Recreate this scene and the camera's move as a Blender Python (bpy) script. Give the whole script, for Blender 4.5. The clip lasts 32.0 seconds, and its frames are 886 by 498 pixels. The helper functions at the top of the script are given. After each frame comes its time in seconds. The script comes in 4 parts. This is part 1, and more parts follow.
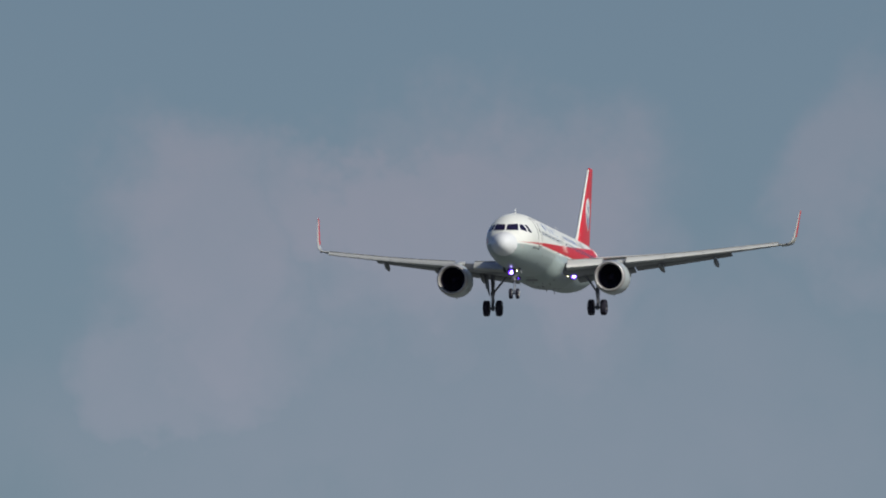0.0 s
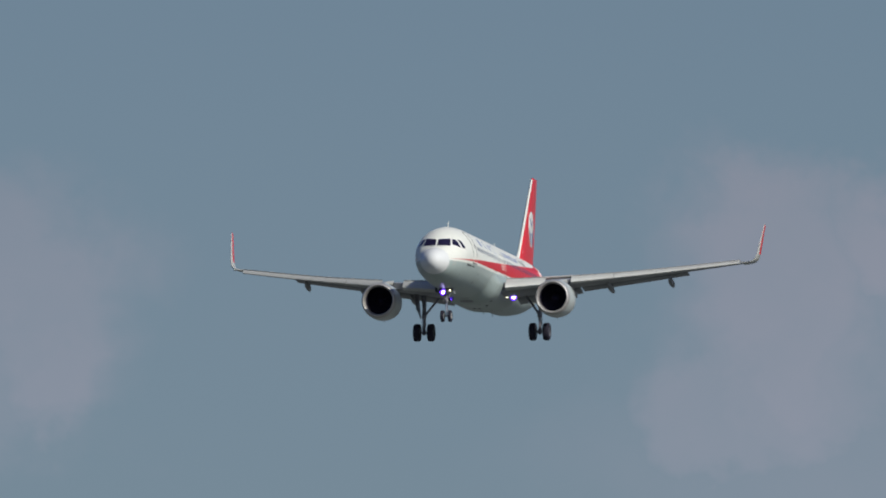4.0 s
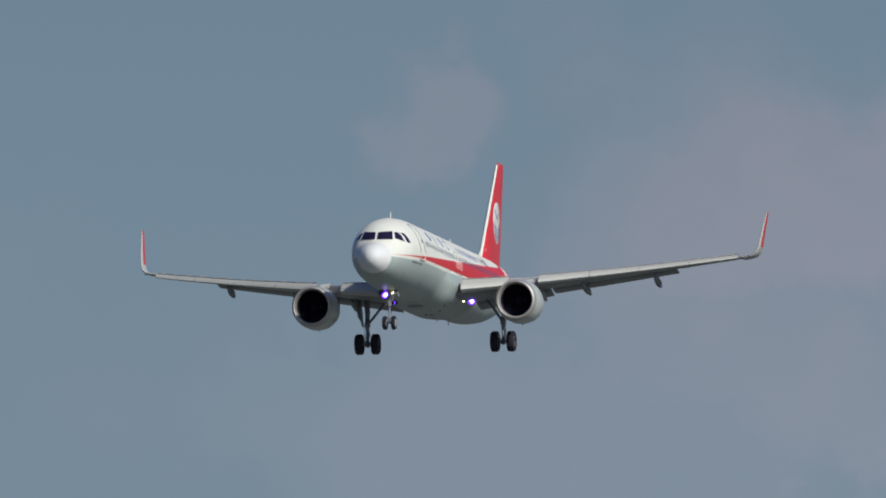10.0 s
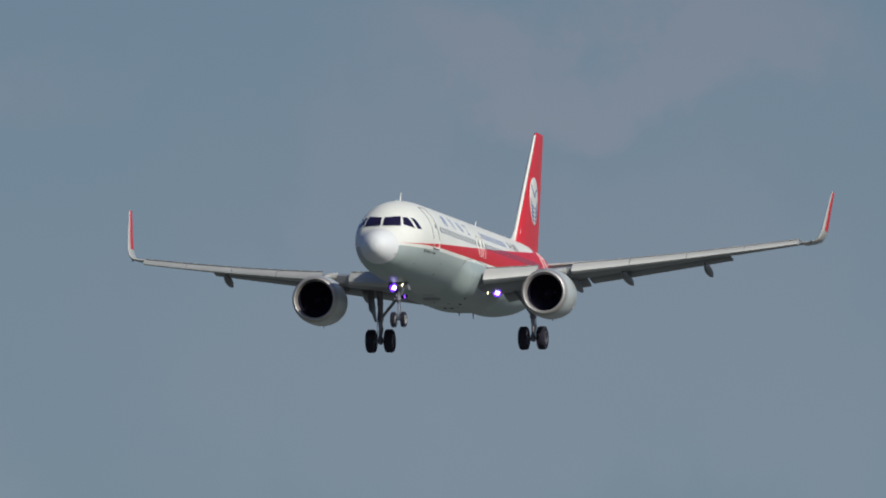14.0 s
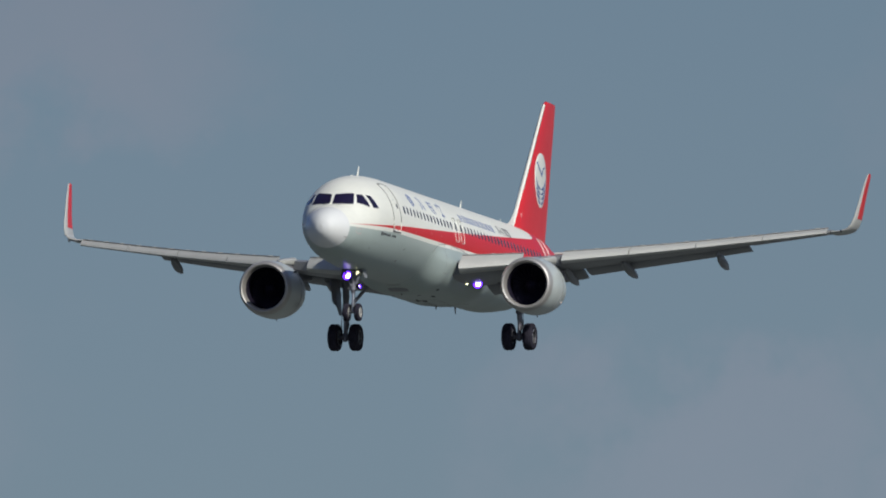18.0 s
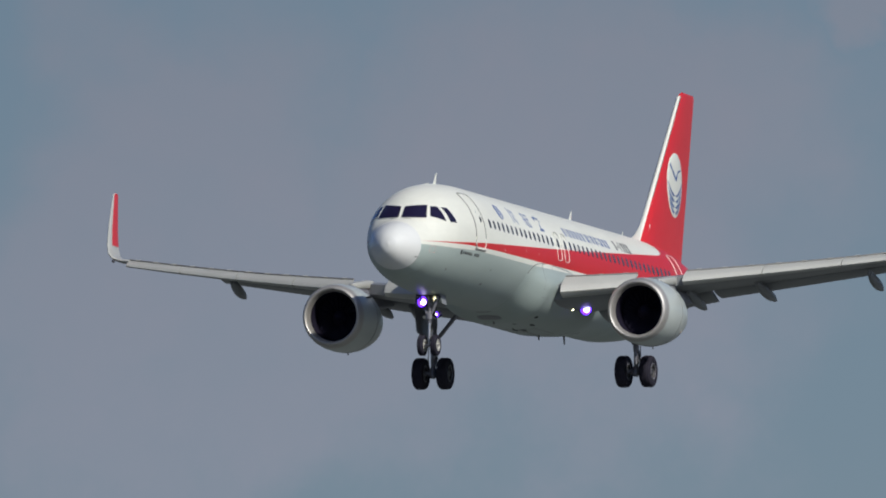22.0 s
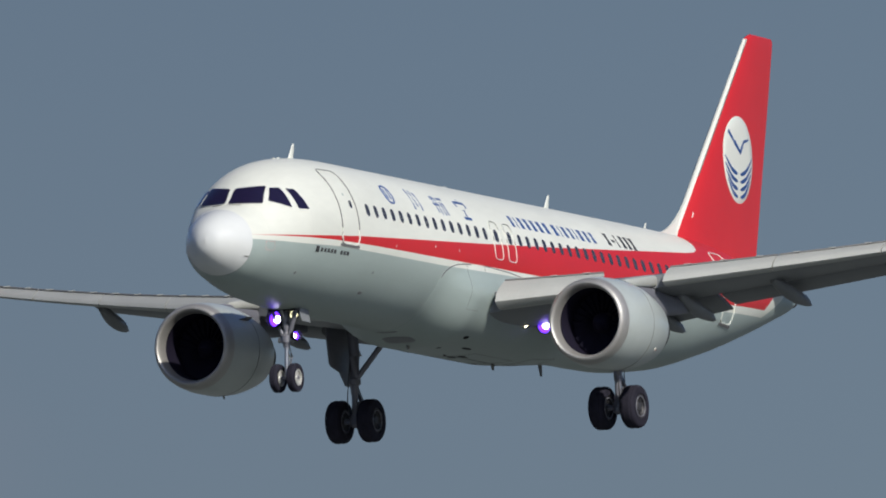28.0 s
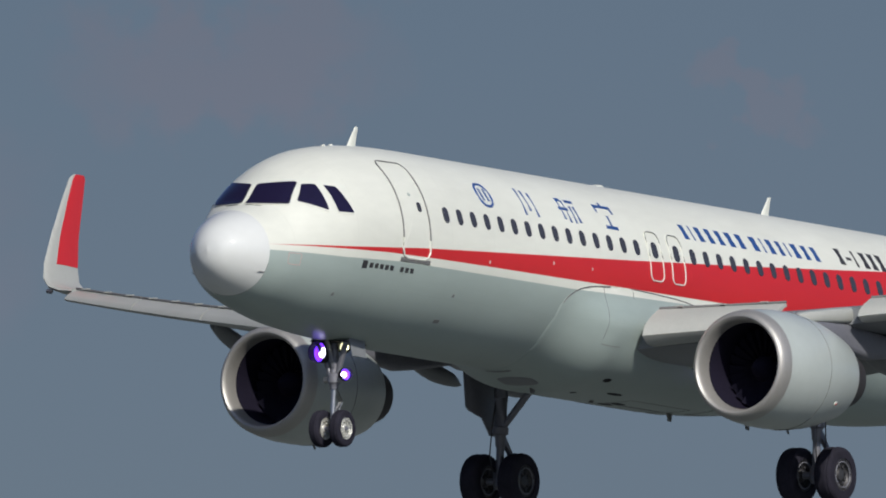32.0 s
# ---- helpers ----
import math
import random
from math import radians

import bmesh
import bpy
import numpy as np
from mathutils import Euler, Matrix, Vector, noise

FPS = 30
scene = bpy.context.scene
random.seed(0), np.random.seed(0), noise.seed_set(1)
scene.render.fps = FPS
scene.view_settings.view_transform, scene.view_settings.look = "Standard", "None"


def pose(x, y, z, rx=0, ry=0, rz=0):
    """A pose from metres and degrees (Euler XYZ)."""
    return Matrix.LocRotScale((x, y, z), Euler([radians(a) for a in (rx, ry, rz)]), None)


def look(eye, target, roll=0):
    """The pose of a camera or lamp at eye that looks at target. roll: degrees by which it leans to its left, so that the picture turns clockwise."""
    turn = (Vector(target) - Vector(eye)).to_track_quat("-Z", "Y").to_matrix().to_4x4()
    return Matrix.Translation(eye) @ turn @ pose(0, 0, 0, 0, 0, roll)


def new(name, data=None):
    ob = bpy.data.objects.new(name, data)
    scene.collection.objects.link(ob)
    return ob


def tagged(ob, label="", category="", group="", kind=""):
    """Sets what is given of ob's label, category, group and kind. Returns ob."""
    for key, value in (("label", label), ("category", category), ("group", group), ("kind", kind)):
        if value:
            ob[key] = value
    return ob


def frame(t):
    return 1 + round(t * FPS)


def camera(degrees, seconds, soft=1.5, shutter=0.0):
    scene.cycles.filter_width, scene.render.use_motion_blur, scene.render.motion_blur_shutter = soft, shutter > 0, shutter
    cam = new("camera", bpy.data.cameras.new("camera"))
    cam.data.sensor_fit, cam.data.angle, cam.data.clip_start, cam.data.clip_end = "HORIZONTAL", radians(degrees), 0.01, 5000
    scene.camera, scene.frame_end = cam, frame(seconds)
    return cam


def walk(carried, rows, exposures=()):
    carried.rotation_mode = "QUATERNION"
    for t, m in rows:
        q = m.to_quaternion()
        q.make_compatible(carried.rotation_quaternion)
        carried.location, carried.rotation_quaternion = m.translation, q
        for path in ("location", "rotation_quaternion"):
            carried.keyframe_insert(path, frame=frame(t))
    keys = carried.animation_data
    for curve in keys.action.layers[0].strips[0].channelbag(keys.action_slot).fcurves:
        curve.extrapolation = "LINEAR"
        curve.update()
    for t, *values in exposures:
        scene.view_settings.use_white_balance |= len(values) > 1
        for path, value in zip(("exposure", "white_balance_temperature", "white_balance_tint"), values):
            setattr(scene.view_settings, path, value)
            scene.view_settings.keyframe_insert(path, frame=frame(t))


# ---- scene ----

# ---- camera and its way: it stands on the ground and pans with the airliner ----
EYE = Vector((0.0, 0.0, 1.7))
cam = camera(1.2834, 32.0, soft=1.9)

# seconds, azimuth and elevation in degrees
AIM = [
    (0.0, -8.7815, 3.1075),
    (0.5, -8.8618, 3.1296),
    (1.0, -8.9140, 3.1494),
    (1.5, -8.9850, 3.1686),
    (2.0, -9.1111, 3.1470),
    (2.5, -9.1829, 3.1627),
    (3.0, -9.3111, 3.1708),
    (3.5, -9.4884, 3.1537),
    (4.0, -9.6061, 3.1560),
    (4.5, -9.7038, 3.1653),
    (5.0, -9.8233, 3.1693),
    (5.5, -9.9550, 3.1696),
    (6.0, -10.0895, 3.1675),
    (6.5, -10.2170, 3.1642),
    (7.0, -10.3279, 3.1611),
    (7.5, -10.4865, 3.1646),
    (8.0, -10.5556, 3.1337),
    (8.5, -10.6473, 3.1565),
    (9.0, -10.8743, 3.1527),
    (9.5, -11.0779, 3.1680),
    (10.0, -11.2401, 3.1545),
    (10.5, -11.3793, 3.1732),
    (11.0, -11.5100, 3.1785),
    (11.5, -11.7778, 3.1697),
    (12.0, -11.9454, 3.1619),
    (12.5, -12.0879, 3.1531),
    (13.0, -12.2905, 3.1552),
    (13.5, -12.5641, 3.1447),
    (14.0, -12.7553, 3.1342),
    (14.5, -12.9766, 3.1337),
    (15.0, -13.1980, 3.1273),
    (15.5, -13.4217, 3.1192),
    (16.0, -13.6498, 3.1137),
    (16.5, -13.8845, 3.1150),
    (17.0, -14.1278, 3.1276),
    (17.5, -14.3600, 3.1247),
    (18.0, -14.6618, 3.1069),
    (18.5, -14.9033, 3.1123),
    (19.0, -15.2457, 3.1092),
    (19.5, -15.5955, 3.1050),
    (20.0, -15.9362, 3.1184),
    (20.5, -16.2476, 3.1351),
    (21.0, -16.6253, 3.1386),
    (21.5, -17.0128, 3.1409),
    (22.0, -17.4965, 3.1419),
    (22.5, -17.9714, 3.1623),
    (23.0, -18.3474, 3.1426),
    (23.5, -18.7450, 3.1555),
    (24.0, -19.2606, 3.1472),
    (24.5, -19.7672, 3.1406),
    (25.0, -20.2870, 3.1411),
    (25.5, -20.8657, 3.1435),
    (26.0, -21.4354, 3.1375),
    (26.5, -21.9708, 3.1352),
    (27.0, -22.5646, 3.1371),
    (27.5, -23.2228, 3.1401),
    (28.0, -23.9512, 3.1413),
    (28.5, -24.7557, 3.1376),
    (29.0, -25.6425, 3.1259),
    (29.5, -26.4949, 3.1320),
    (30.0, -27.4156, 3.1340),
    (30.5, -28.4031, 3.1157),
    (31.0, -29.4097, 3.1188),
    (31.5, -30.6093, 3.1039),
    (32.0, -31.7646, 3.0722),
]


def gaze(az, el):
    a, e = radians(az), radians(el)
    far = Vector((math.sin(a) * math.cos(e), math.cos(a) * math.cos(e), math.sin(e)))
    return look(EYE, EYE + far * 1000)


# the camera's own exposure drifts a little
EXPOSURE = [(0.0, 0.06), (7.0, 0.05), (12.0, 0.03), (18.0, -0.02), (22.0, 0.0), (26.0, 0.06), (29.0, 0.06), (31.0, -0.02), (32.0, -0.05)]
walk(cam, [(t, gaze(az, el)) for t, az, el in AIM], EXPOSURE)

# ---- sky, sun and clouds ----
SUN_AZ, SUN_EL = 128.0, 34.0
world = bpy.data.worlds.new("sky")
scene.world = world
world.use_nodes = True
wn, wl = world.node_tree.nodes, world.node_tree.links
wn.clear()


def wnode(kind, **values):
    n = wn.new(kind)
    for key, value in values.items():
        n.inputs[key].default_value = value
    return n


def wmath(op, a, b=None, c=None, clamp=False):
    n = wn.new("ShaderNodeMath")
    n.operation, n.use_clamp = op, clamp
    for i, v in enumerate((a, b, c)):
        if v is None:
            continue
        if isinstance(v, (int, float)):
            n.inputs[i].default_value = v
        else:
            wl.new(v, n.inputs[i])
    return n.outputs[0]


def wmix(fac, a, b):
    n = wn.new("ShaderNodeMix")
    n.data_type = "RGBA"
    for sock, v in ((n.inputs[0], fac), (n.inputs[6], a), (n.inputs[7], b)):
        if isinstance(v, (int, float, tuple)):
            sock.default_value = v
        else:
            wl.new(v, sock)
    return n.outputs[2]


sky = wn.new("ShaderNodeTexSky")
sky.sky_type = "NISHITA"
sky.sun_disc = False
sky.sun_elevation, sky.sun_rotation = radians(SUN_EL), radians(SUN_AZ)
sky.air_density, sky.dust_density, sky.ozone_density = 1.0, 2.0, 2.0
wc = wn.new("ShaderNodeTexCoord")
sep = wn.new("ShaderNodeSeparateXYZ")
wl.new(wc.outputs["Generated"], sep.inputs[0])
azim = wmath("MULTIPLY", wmath("ARCTAN2", sep.outputs[0], sep.outputs[1]), 180 / math.pi)
elev = wmath("MULTIPLY", wmath("ARCSINE", sep.outputs[2]), 180 / math.pi)
wob = wnode("ShaderNodeTexNoise", Scale=150.0, Detail=5.0, Roughness=0.55)
wl.new(wc.outputs["Generated"], wob.inputs["Vector"])
wob2 = wnode("ShaderNodeTexNoise", Scale=170.0, Detail=5.0, Roughness=0.6)
shift = wn.new("ShaderNodeVectorMath")
shift.operation = "ADD"
shift.inputs[1].default_value = (3.1, 7.7, 1.9)
wl.new(wc.outputs["Generated"], shift.inputs[0])
wl.new(shift.outputs[0], wob2.inputs["Vector"])
azw = wmath("ADD", azim, wmath("MULTIPLY", wmath("SUBTRACT", wob.outputs["Fac"], 0.5), 0.62))
elw = wmath("ADD", elev, wmath("MULTIPLY", wmath("SUBTRACT", wob2.outputs["Fac"], 0.5), 0.62))
cover = None


def cloud(az, el, ra, re, thick=1.0):
    """A soft cloud at an azimuth and elevation, with its half width and half height, all in degrees."""
    global cover
    dx = wmath("DIVIDE", wmath("SUBTRACT", azw, az), ra)
    dy = wmath("DIVIDE", wmath("SUBTRACT", elw, el), re)
    d = wmath("SQRT", wmath("ADD", wmath("MULTIPLY", dx, dx), wmath("MULTIPLY", dy, dy)))
    m = wn.new("ShaderNodeMapRange")
    m.interpolation_type = "SMOOTHSTEP"
    wl.new(d, m.inputs["Value"])
    for key, v in (("From Min", 1.26), ("From Max", 0.42), ("To Min", 0.0), ("To Max", thick)):
        m.inputs[key].default_value = v
    cover = m.outputs["Result"] if cover is None else wmath("MAXIMUM", cover, m.outputs["Result"])


cloud(-8.857, 3.203, 0.246, 0.115, 1.00)
cloud(-9.105, 3.090, 0.213, 0.188, 0.92)
cloud(-9.209, 2.953, 0.147, 0.106, 0.69)
cloud(-8.686, 3.010, 0.270, 0.131, 0.57)
cloud(-8.145, 3.198, 0.115, 0.205, 0.69)
cloud(-9.059, 3.052, 0.164, 0.221, 0.92)
cloud(-10.233, 3.013, 0.115, 0.147, 0.80)
cloud(-10.669, 3.254, 0.409, 0.221, 1.00)
cloud(-10.33, 3.080, 0.230, 0.200, 0.74)
cloud(-10.636, 2.951, 0.491, 0.164, 0.69)
cloud(-11.291, 3.354, 0.106, 0.106, 0.69)
cloud(-10.46, 3.172, 0.235, 0.246, 0.66)
cloud(-10.851, 3.178, 0.246, 0.344, 0.69)
cloud(-12.522, 3.419, 0.409, 0.115, 0.63)
cloud(-12.805, 3.255, 0.205, 0.164, 0.34)
cloud(-14.262, 2.833, 0.344, 0.123, 0.46)
cloud(-13.633, 3.402, 0.409, 0.098, 0.34)
cloud(-15.356, 3.373, 0.491, 0.139, 0.57)
cloud(-17.181, 3.300, 0.311, 0.270, 0.86)
cloud(-16.813, 3.452, 0.106, 0.090, 0.80)
cloud(-17.483, 3.192, 0.344, 0.352, 0.86)
cloud(-17.870, 3.158, 0.270, 0.458, 0.86)
cloud(-19.713, 3.020, 0.270, 0.205, 0.52)
cloud(-21.921, 3.412, 0.352, 0.090, 0.98)
cloud(-20.865, 3.469, 0.164, 0.049, 0.23)
cloud(-22.515, 3.232, 0.090, 0.090, 0.57)
cloud(-28.002, 3.448, 0.213, 0.106, 0.69)
cloud(-27.144, 2.872, 0.344, 0.090, 0.46)
cloud(-29.095, 3.356, 0.426, 0.147, 0.86)
cloud(-32.063, 3.359, 0.270, 0.074, 0.69)
cloud(-31.264, 3.247, 0.106, 0.037, 0.57)
cloud(-32.571, 3.106, 0.246, 0.205, 0.46)
cloud(-8.686, 2.813, 0.819, 0.270, 0.46)
cloud(-11.066, 2.904, 0.655, 0.270, 0.46)
cloud(-12.580, 3.004, 0.737, 0.344, 0.34)
cloud(-13.752, 2.864, 0.311, 0.188, 0.52)
cloud(-15.645, 2.899, 0.409, 0.246, 0.34)
cloud(-8.720, 3.149, 0.270, 0.221, 0.98)
cloud(-9.055, 2.975, 0.229, 0.147, 0.80)
cloud(-19.804, 2.826, 0.344, 0.139, 0.57)
cloud(-21.4, 2.78, 0.75, 0.20, 0.34)
cloud(-25.6, 2.80, 0.95, 0.28, 0.46)
cloud(-26.3, 3.24, 0.35, 0.12, 0.25)
cloud(-17.30, 3.22, 0.42, 0.40, 0.95)
cloud(-17.72, 3.02, 0.30, 0.30, 0.80)


tint = wn.new("ShaderNodeMix")
tint.data_type, tint.blend_type = "RGBA", "MULTIPLY"
tint.inputs[0].default_value = 1.0
wl.new(sky.outputs[0], tint.inputs[6])
tint.inputs[7].default_value = (0.455, 0.55, 0.755, 1)
fine = wnode("ShaderNodeTexNoise", Scale=420.0, Detail=4.0, Roughness=0.6)
wl.new(wc.outputs["Generated"], fine.inputs["Vector"])
veil = wmath("MULTIPLY", cover, wmath("MULTIPLY_ADD", fine.outputs["Fac"], 0.5, 0.62), clamp=True)
blend = wmix(veil, tint.outputs[2], (2.35, 2.55, 3.15, 1))
bg = wn.new("ShaderNodeBackground")
bg.inputs["Strength"].default_value = 0.104
# the air is clearer and darker towards the west
clear = wn.new("ShaderNodeMapRange")
clear.interpolation_type = "SMOOTHSTEP"
wl.new(azim, clear.inputs["Value"])
for key, v in (("From Min", -14.5), ("From Max", -27.0), ("To Min", 0.0), ("To Max", 1.0)):
    clear.inputs[key].default_value = v
deep = wn.new("ShaderNodeMix")
deep.data_type, deep.blend_type = "RGBA", "MULTIPLY"
wl.new(clear.outputs["Result"], deep.inputs[0])
wl.new(blend, deep.inputs[6])
deep.inputs[7].default_value = (0.72, 0.69, 0.72, 1)
low = wn.new("ShaderNodeMapRange")
wl.new(elev, low.inputs["Value"])
for key, v in (("From Min", 2.55), ("From Max", 3.5), ("To Min", 1.15), ("To Max", 0.93)):
    low.inputs[key].default_value = v
haze = wn.new("ShaderNodeVectorMath")
haze.operation = "SCALE"
wl.new(deep.outputs[2], haze.inputs[0])
wl.new(low.outputs["Result"], haze.inputs["Scale"])
wl.new(haze.outputs[0], bg.inputs["Color"])
wout = wn.new("ShaderNodeOutputWorld")
wl.new(bg.outputs[0], wout.inputs[0])

lamp = bpy.data.lights.new("sun", "SUN")
lamp.energy, lamp.angle, lamp.color = 3.8, radians(0.5), (1.0, 0.95, 0.865)
sun = new("sun", lamp)
sa, se = radians(SUN_AZ), radians(SUN_EL)
sun.matrix_world = look((300 * math.sin(sa) * math.cos(se), 300 * math.cos(sa) * math.cos(se), 300 * math.sin(se)), (0, 0, 0))
scene.view_settings.exposure = 0.0

# ---- materials ----


class Shade:
    """A node material under construction."""

    def __init__(self, name, base=(0.8, 0.8, 0.8), rough=0.4, metal=0.0, coat=0.0):
        self.mat = bpy.data.materials.new(name)
        self.mat.use_nodes = True
        self.n, self.l = self.mat.node_tree.nodes, self.mat.node_tree.links
        self.b = self.n["Principled BSDF"]
        self.b.inputs["Base Color"].default_value = (*base, 1)
        self.b.inputs["Roughness"].default_value = rough
        self.b.inputs["Metallic"].default_value = metal
        self.b.inputs["Coat Weight"].default_value = coat
        self.b.inputs["Coat Roughness"].default_value = 0.14
        self.co = self.n.new("ShaderNodeTexCoord").outputs["Object"]

    def math(self, op, a, b=None, c=None, clamp=False):
        n = self.n.new("ShaderNodeMath")
        n.operation, n.use_clamp = op, clamp
        for i, v in enumerate((a, b, c)):
            if v is None:
                continue
            if isinstance(v, (int, float)):
                n.inputs[i].default_value = v
            else:
                self.l.new(v, n.inputs[i])
        return n.outputs[0]

    def mix(self, fac, a, b, kind="MIX"):
        n = self.n.new("ShaderNodeMix")
        n.data_type, n.blend_type = "RGBA", kind
        for sock, v in ((n.inputs[0], fac), (n.inputs[6], a), (n.inputs[7], b)):
            if isinstance(v, (int, float)):
                sock.default_value = v
            elif isinstance(v, tuple):
                sock.default_value = (*v[:3], 1)
            else:
                self.l.new(v, sock)
        return n.outputs[2]

    def noise(self, scale, detail=4.0, stretch=(1, 1, 1)):
        m = self.n.new("ShaderNodeMapping")
        m.inputs["Scale"].default_value = stretch
        self.l.new(self.co, m.inputs[0])
        t = self.n.new("ShaderNodeTexNoise")
        t.inputs["Scale"].default_value, t.inputs["Detail"].default_value = scale, detail
        self.l.new(m.outputs[0], t.inputs["Vector"])
        return t.outputs["Fac"]

    def wear(self, colour, grain=9.0, stains=0.7, amount=0.16, stretch=(1, 1, 1), bump=0.02, uneven=0.0):
        """Two scales of dirt over a colour, a fine relief, and an uneven gloss."""
        a, b = self.noise(stains, 5.0, stretch), self.noise(grain, 6.0, stretch)
        k = self.math("ADD", self.math("MULTIPLY", self.math("SUBTRACT", a, 0.5), 1.5), self.math("MULTIPLY", self.math("SUBTRACT", b, 0.5), 0.8))
        k = self.math("MULTIPLY_ADD", k, amount, 1.0 - amount * 0.35)
        grey = self.n.new("ShaderNodeCombineColor")
        for i in range(3):
            self.l.new(k, grey.inputs[i])
        self.l.new(self.mix(1.0, colour, grey.outputs[0], "MULTIPLY"), self.b.inputs["Base Color"])
        if bump:
            n = self.n.new("ShaderNodeBump")
            n.inputs["Strength"].default_value, n.inputs["Distance"].default_value = 0.3, bump
            self.l.new(a, n.inputs["Height"])
            self.l.new(n.outputs[0], self.b.inputs["Normal"])
        if uneven:
            base = self.b.inputs["Roughness"].default_value
            self.l.new(self.math("MULTIPLY_ADD", b, uneven, base - uneven * 0.5), self.b.inputs["Roughness"])
        return self.mat

    def glow(self, colour, strength):
        self.b.inputs["Emission Color"].default_value = (*colour, 1)
        self.b.inputs["Emission Strength"].default_value = strength
        return self.mat


def plain(name, base, rough=0.4, metal=0.0, coat=0.0, **wear):
    sh = Shade(name, base, rough, metal, coat)
    return sh.wear(base, **wear)


WHITE, GREY, RED = (0.72, 0.735, 0.665), (0.355, 0.425, 0.405), (0.57, 0.020, 0.025)


def livery():
    """White crown, a red band that widens aft into the tail, a light grey belly, with faint skin joints."""
    sh = Shade("airliner_paint", WHITE, 0.42, 0.0, 0.06)
    s = sh.n.new("ShaderNodeSeparateXYZ")
    sh.l.new(sh.co, s.inputs[0])
    st = sh.math("SUBTRACT", 0.35, s.outputs[0])
    z = sh.math("SUBTRACT", s.outputs[2], 0.09)

    def line(*pts):
        """A broken line over the station, as a height."""
        v = sh.math("MULTIPLY_ADD", sh.math("SUBTRACT", st, pts[0][0]), (pts[1][1] - pts[0][1]) / (pts[1][0] - pts[0][0]), pts[0][1])
        for a, b, c in zip(pts, pts[1:], pts[2:]):
            turn = (c[1] - b[1]) / (c[0] - b[0]) - (b[1] - a[1]) / (b[0] - a[0])
            v = sh.math("ADD", v, sh.math("MULTIPLY", sh.math("MAXIMUM", sh.math("SUBTRACT", st, b[0]), 0.0), turn))
        return v

    def above(level, soft=0.012):
        return sh.math("DIVIDE", sh.math("SUBTRACT", z, level), soft, clamp=True)

    red_top = line((1.4, -0.358), (3.07, -0.27), (5.5, -0.11), (13.2, 0.30), (18.0, 0.58), (22.0, 0.84), (27.2, 1.19), (27.9, 1.26), (28.25, 1.36), (28.48, 1.54), (28.6, 1.78), (28.66, 2.6), (40, 3.0))
    red_low = line((1.4, -0.368), (4.2, -0.30), (7.5, -0.29), (17.0, -0.29), (24.0, -0.30), (33.0, 0.1), (35.2, 1.2), (38, 2.6))
    grey_top = line((0.0, -0.49), (2.9, -0.50), (4.5, -0.455), (11.0, -0.47), (17.0, -0.42), (24.0, -0.50), (33.0, -0.1), (38, 1.6))
    red = sh.math("MULTIPLY", above(red_low), sh.math("SUBTRACT", 1.0, above(red_top)))
    grey = sh.math("SUBTRACT", 1.0, above(grey_top))
    col = sh.mix(grey, sh.mix(red, WHITE, RED), GREY)
    # skin joints round the body every 1.6 m and along it
    ring = sh.math("PINGPONG", st, 0.8)
    joint = sh.math("SUBTRACT", 1.0, sh.math("DIVIDE", ring, 0.012, clamp=True))
    long = sh.math("SUBTRACT", 1.0, sh.math("DIVIDE", sh.math("ABSOLUTE", sh.math("ADD", z, 1.05)), 0.012, clamp=True))
    col = sh.mix(sh.math("MULTIPLY", sh.math("MAXIMUM", joint, long), 0.08), col, (0.12, 0.12, 0.12))
    return sh.wear(col, grain=6.0, stains=0.8, amount=0.15, stretch=(0.35, 1, 1), bump=0.004, uneven=0.12)


NOSE = 0.20  # the nose tip's place on the airliner's long axis
M_LIVERY = livery()
M_WHITE = plain("white_paint", WHITE, 0.3, coat=0.3, amount=0.08, bump=0.004, uneven=0.1)
M_RADOME = plain("radome_paint", (0.67, 0.69, 0.68), 0.5, coat=0.9, grain=5.0, amount=0.08, bump=0.0, uneven=0.0)
M_RED = plain("red_paint", RED, 0.4, coat=0.1, amount=0.12, bump=0.004, uneven=0.1)
M_GREY = plain("light_grey_paint", GREY, 0.36, coat=0.15, grain=5.0, amount=0.2, stretch=(0.4, 1, 1), bump=0.006, uneven=0.12)
M_WING = plain("wing_grey_paint", (0.20, 0.212, 0.225), 0.42, amount=0.22, stretch=(0.5, 1, 1), bump=0.006, uneven=0.12)
M_SLAT = plain("slat_light_paint", (0.41, 0.42, 0.395), 0.36, grain=12.0, amount=0.16, bump=0.004, uneven=0.12)
M_COWL = plain("cowl_paint", (0.44, 0.485, 0.468), 0.32, coat=0.3, grain=5.0, amount=0.14, bump=0.004, uneven=0.1)
M_LIP = plain("polished_lip", (0.46, 0.45, 0.43), 0.5, 0.6, grain=14.0, amount=0.2, bump=0.0, uneven=0.14)
M_METAL = plain("bare_metal", (0.45, 0.45, 0.44), 0.4, 0.9, grain=20.0, amount=0.3, uneven=0.2)
M_STRUT = plain("gear_grey", (0.21, 0.215, 0.25), 0.45, 0.2, grain=18.0, amount=0.35, bump=0.003)
M_CHROME = plain("chrome_piston", (0.42, 0.43, 0.45), 0.3, 0.8, grain=20.0, amount=0.12, bump=0.0)
M_TYRE = plain("tyre_rubber", (0.030, 0.029, 0.042), 0.85, grain=30.0, stains=4.0, amount=0.5, bump=0.004)
M_RIM = plain("wheel_rim", (0.62, 0.62, 0.58), 0.4, 0.3, grain=24.0, amount=0.3)
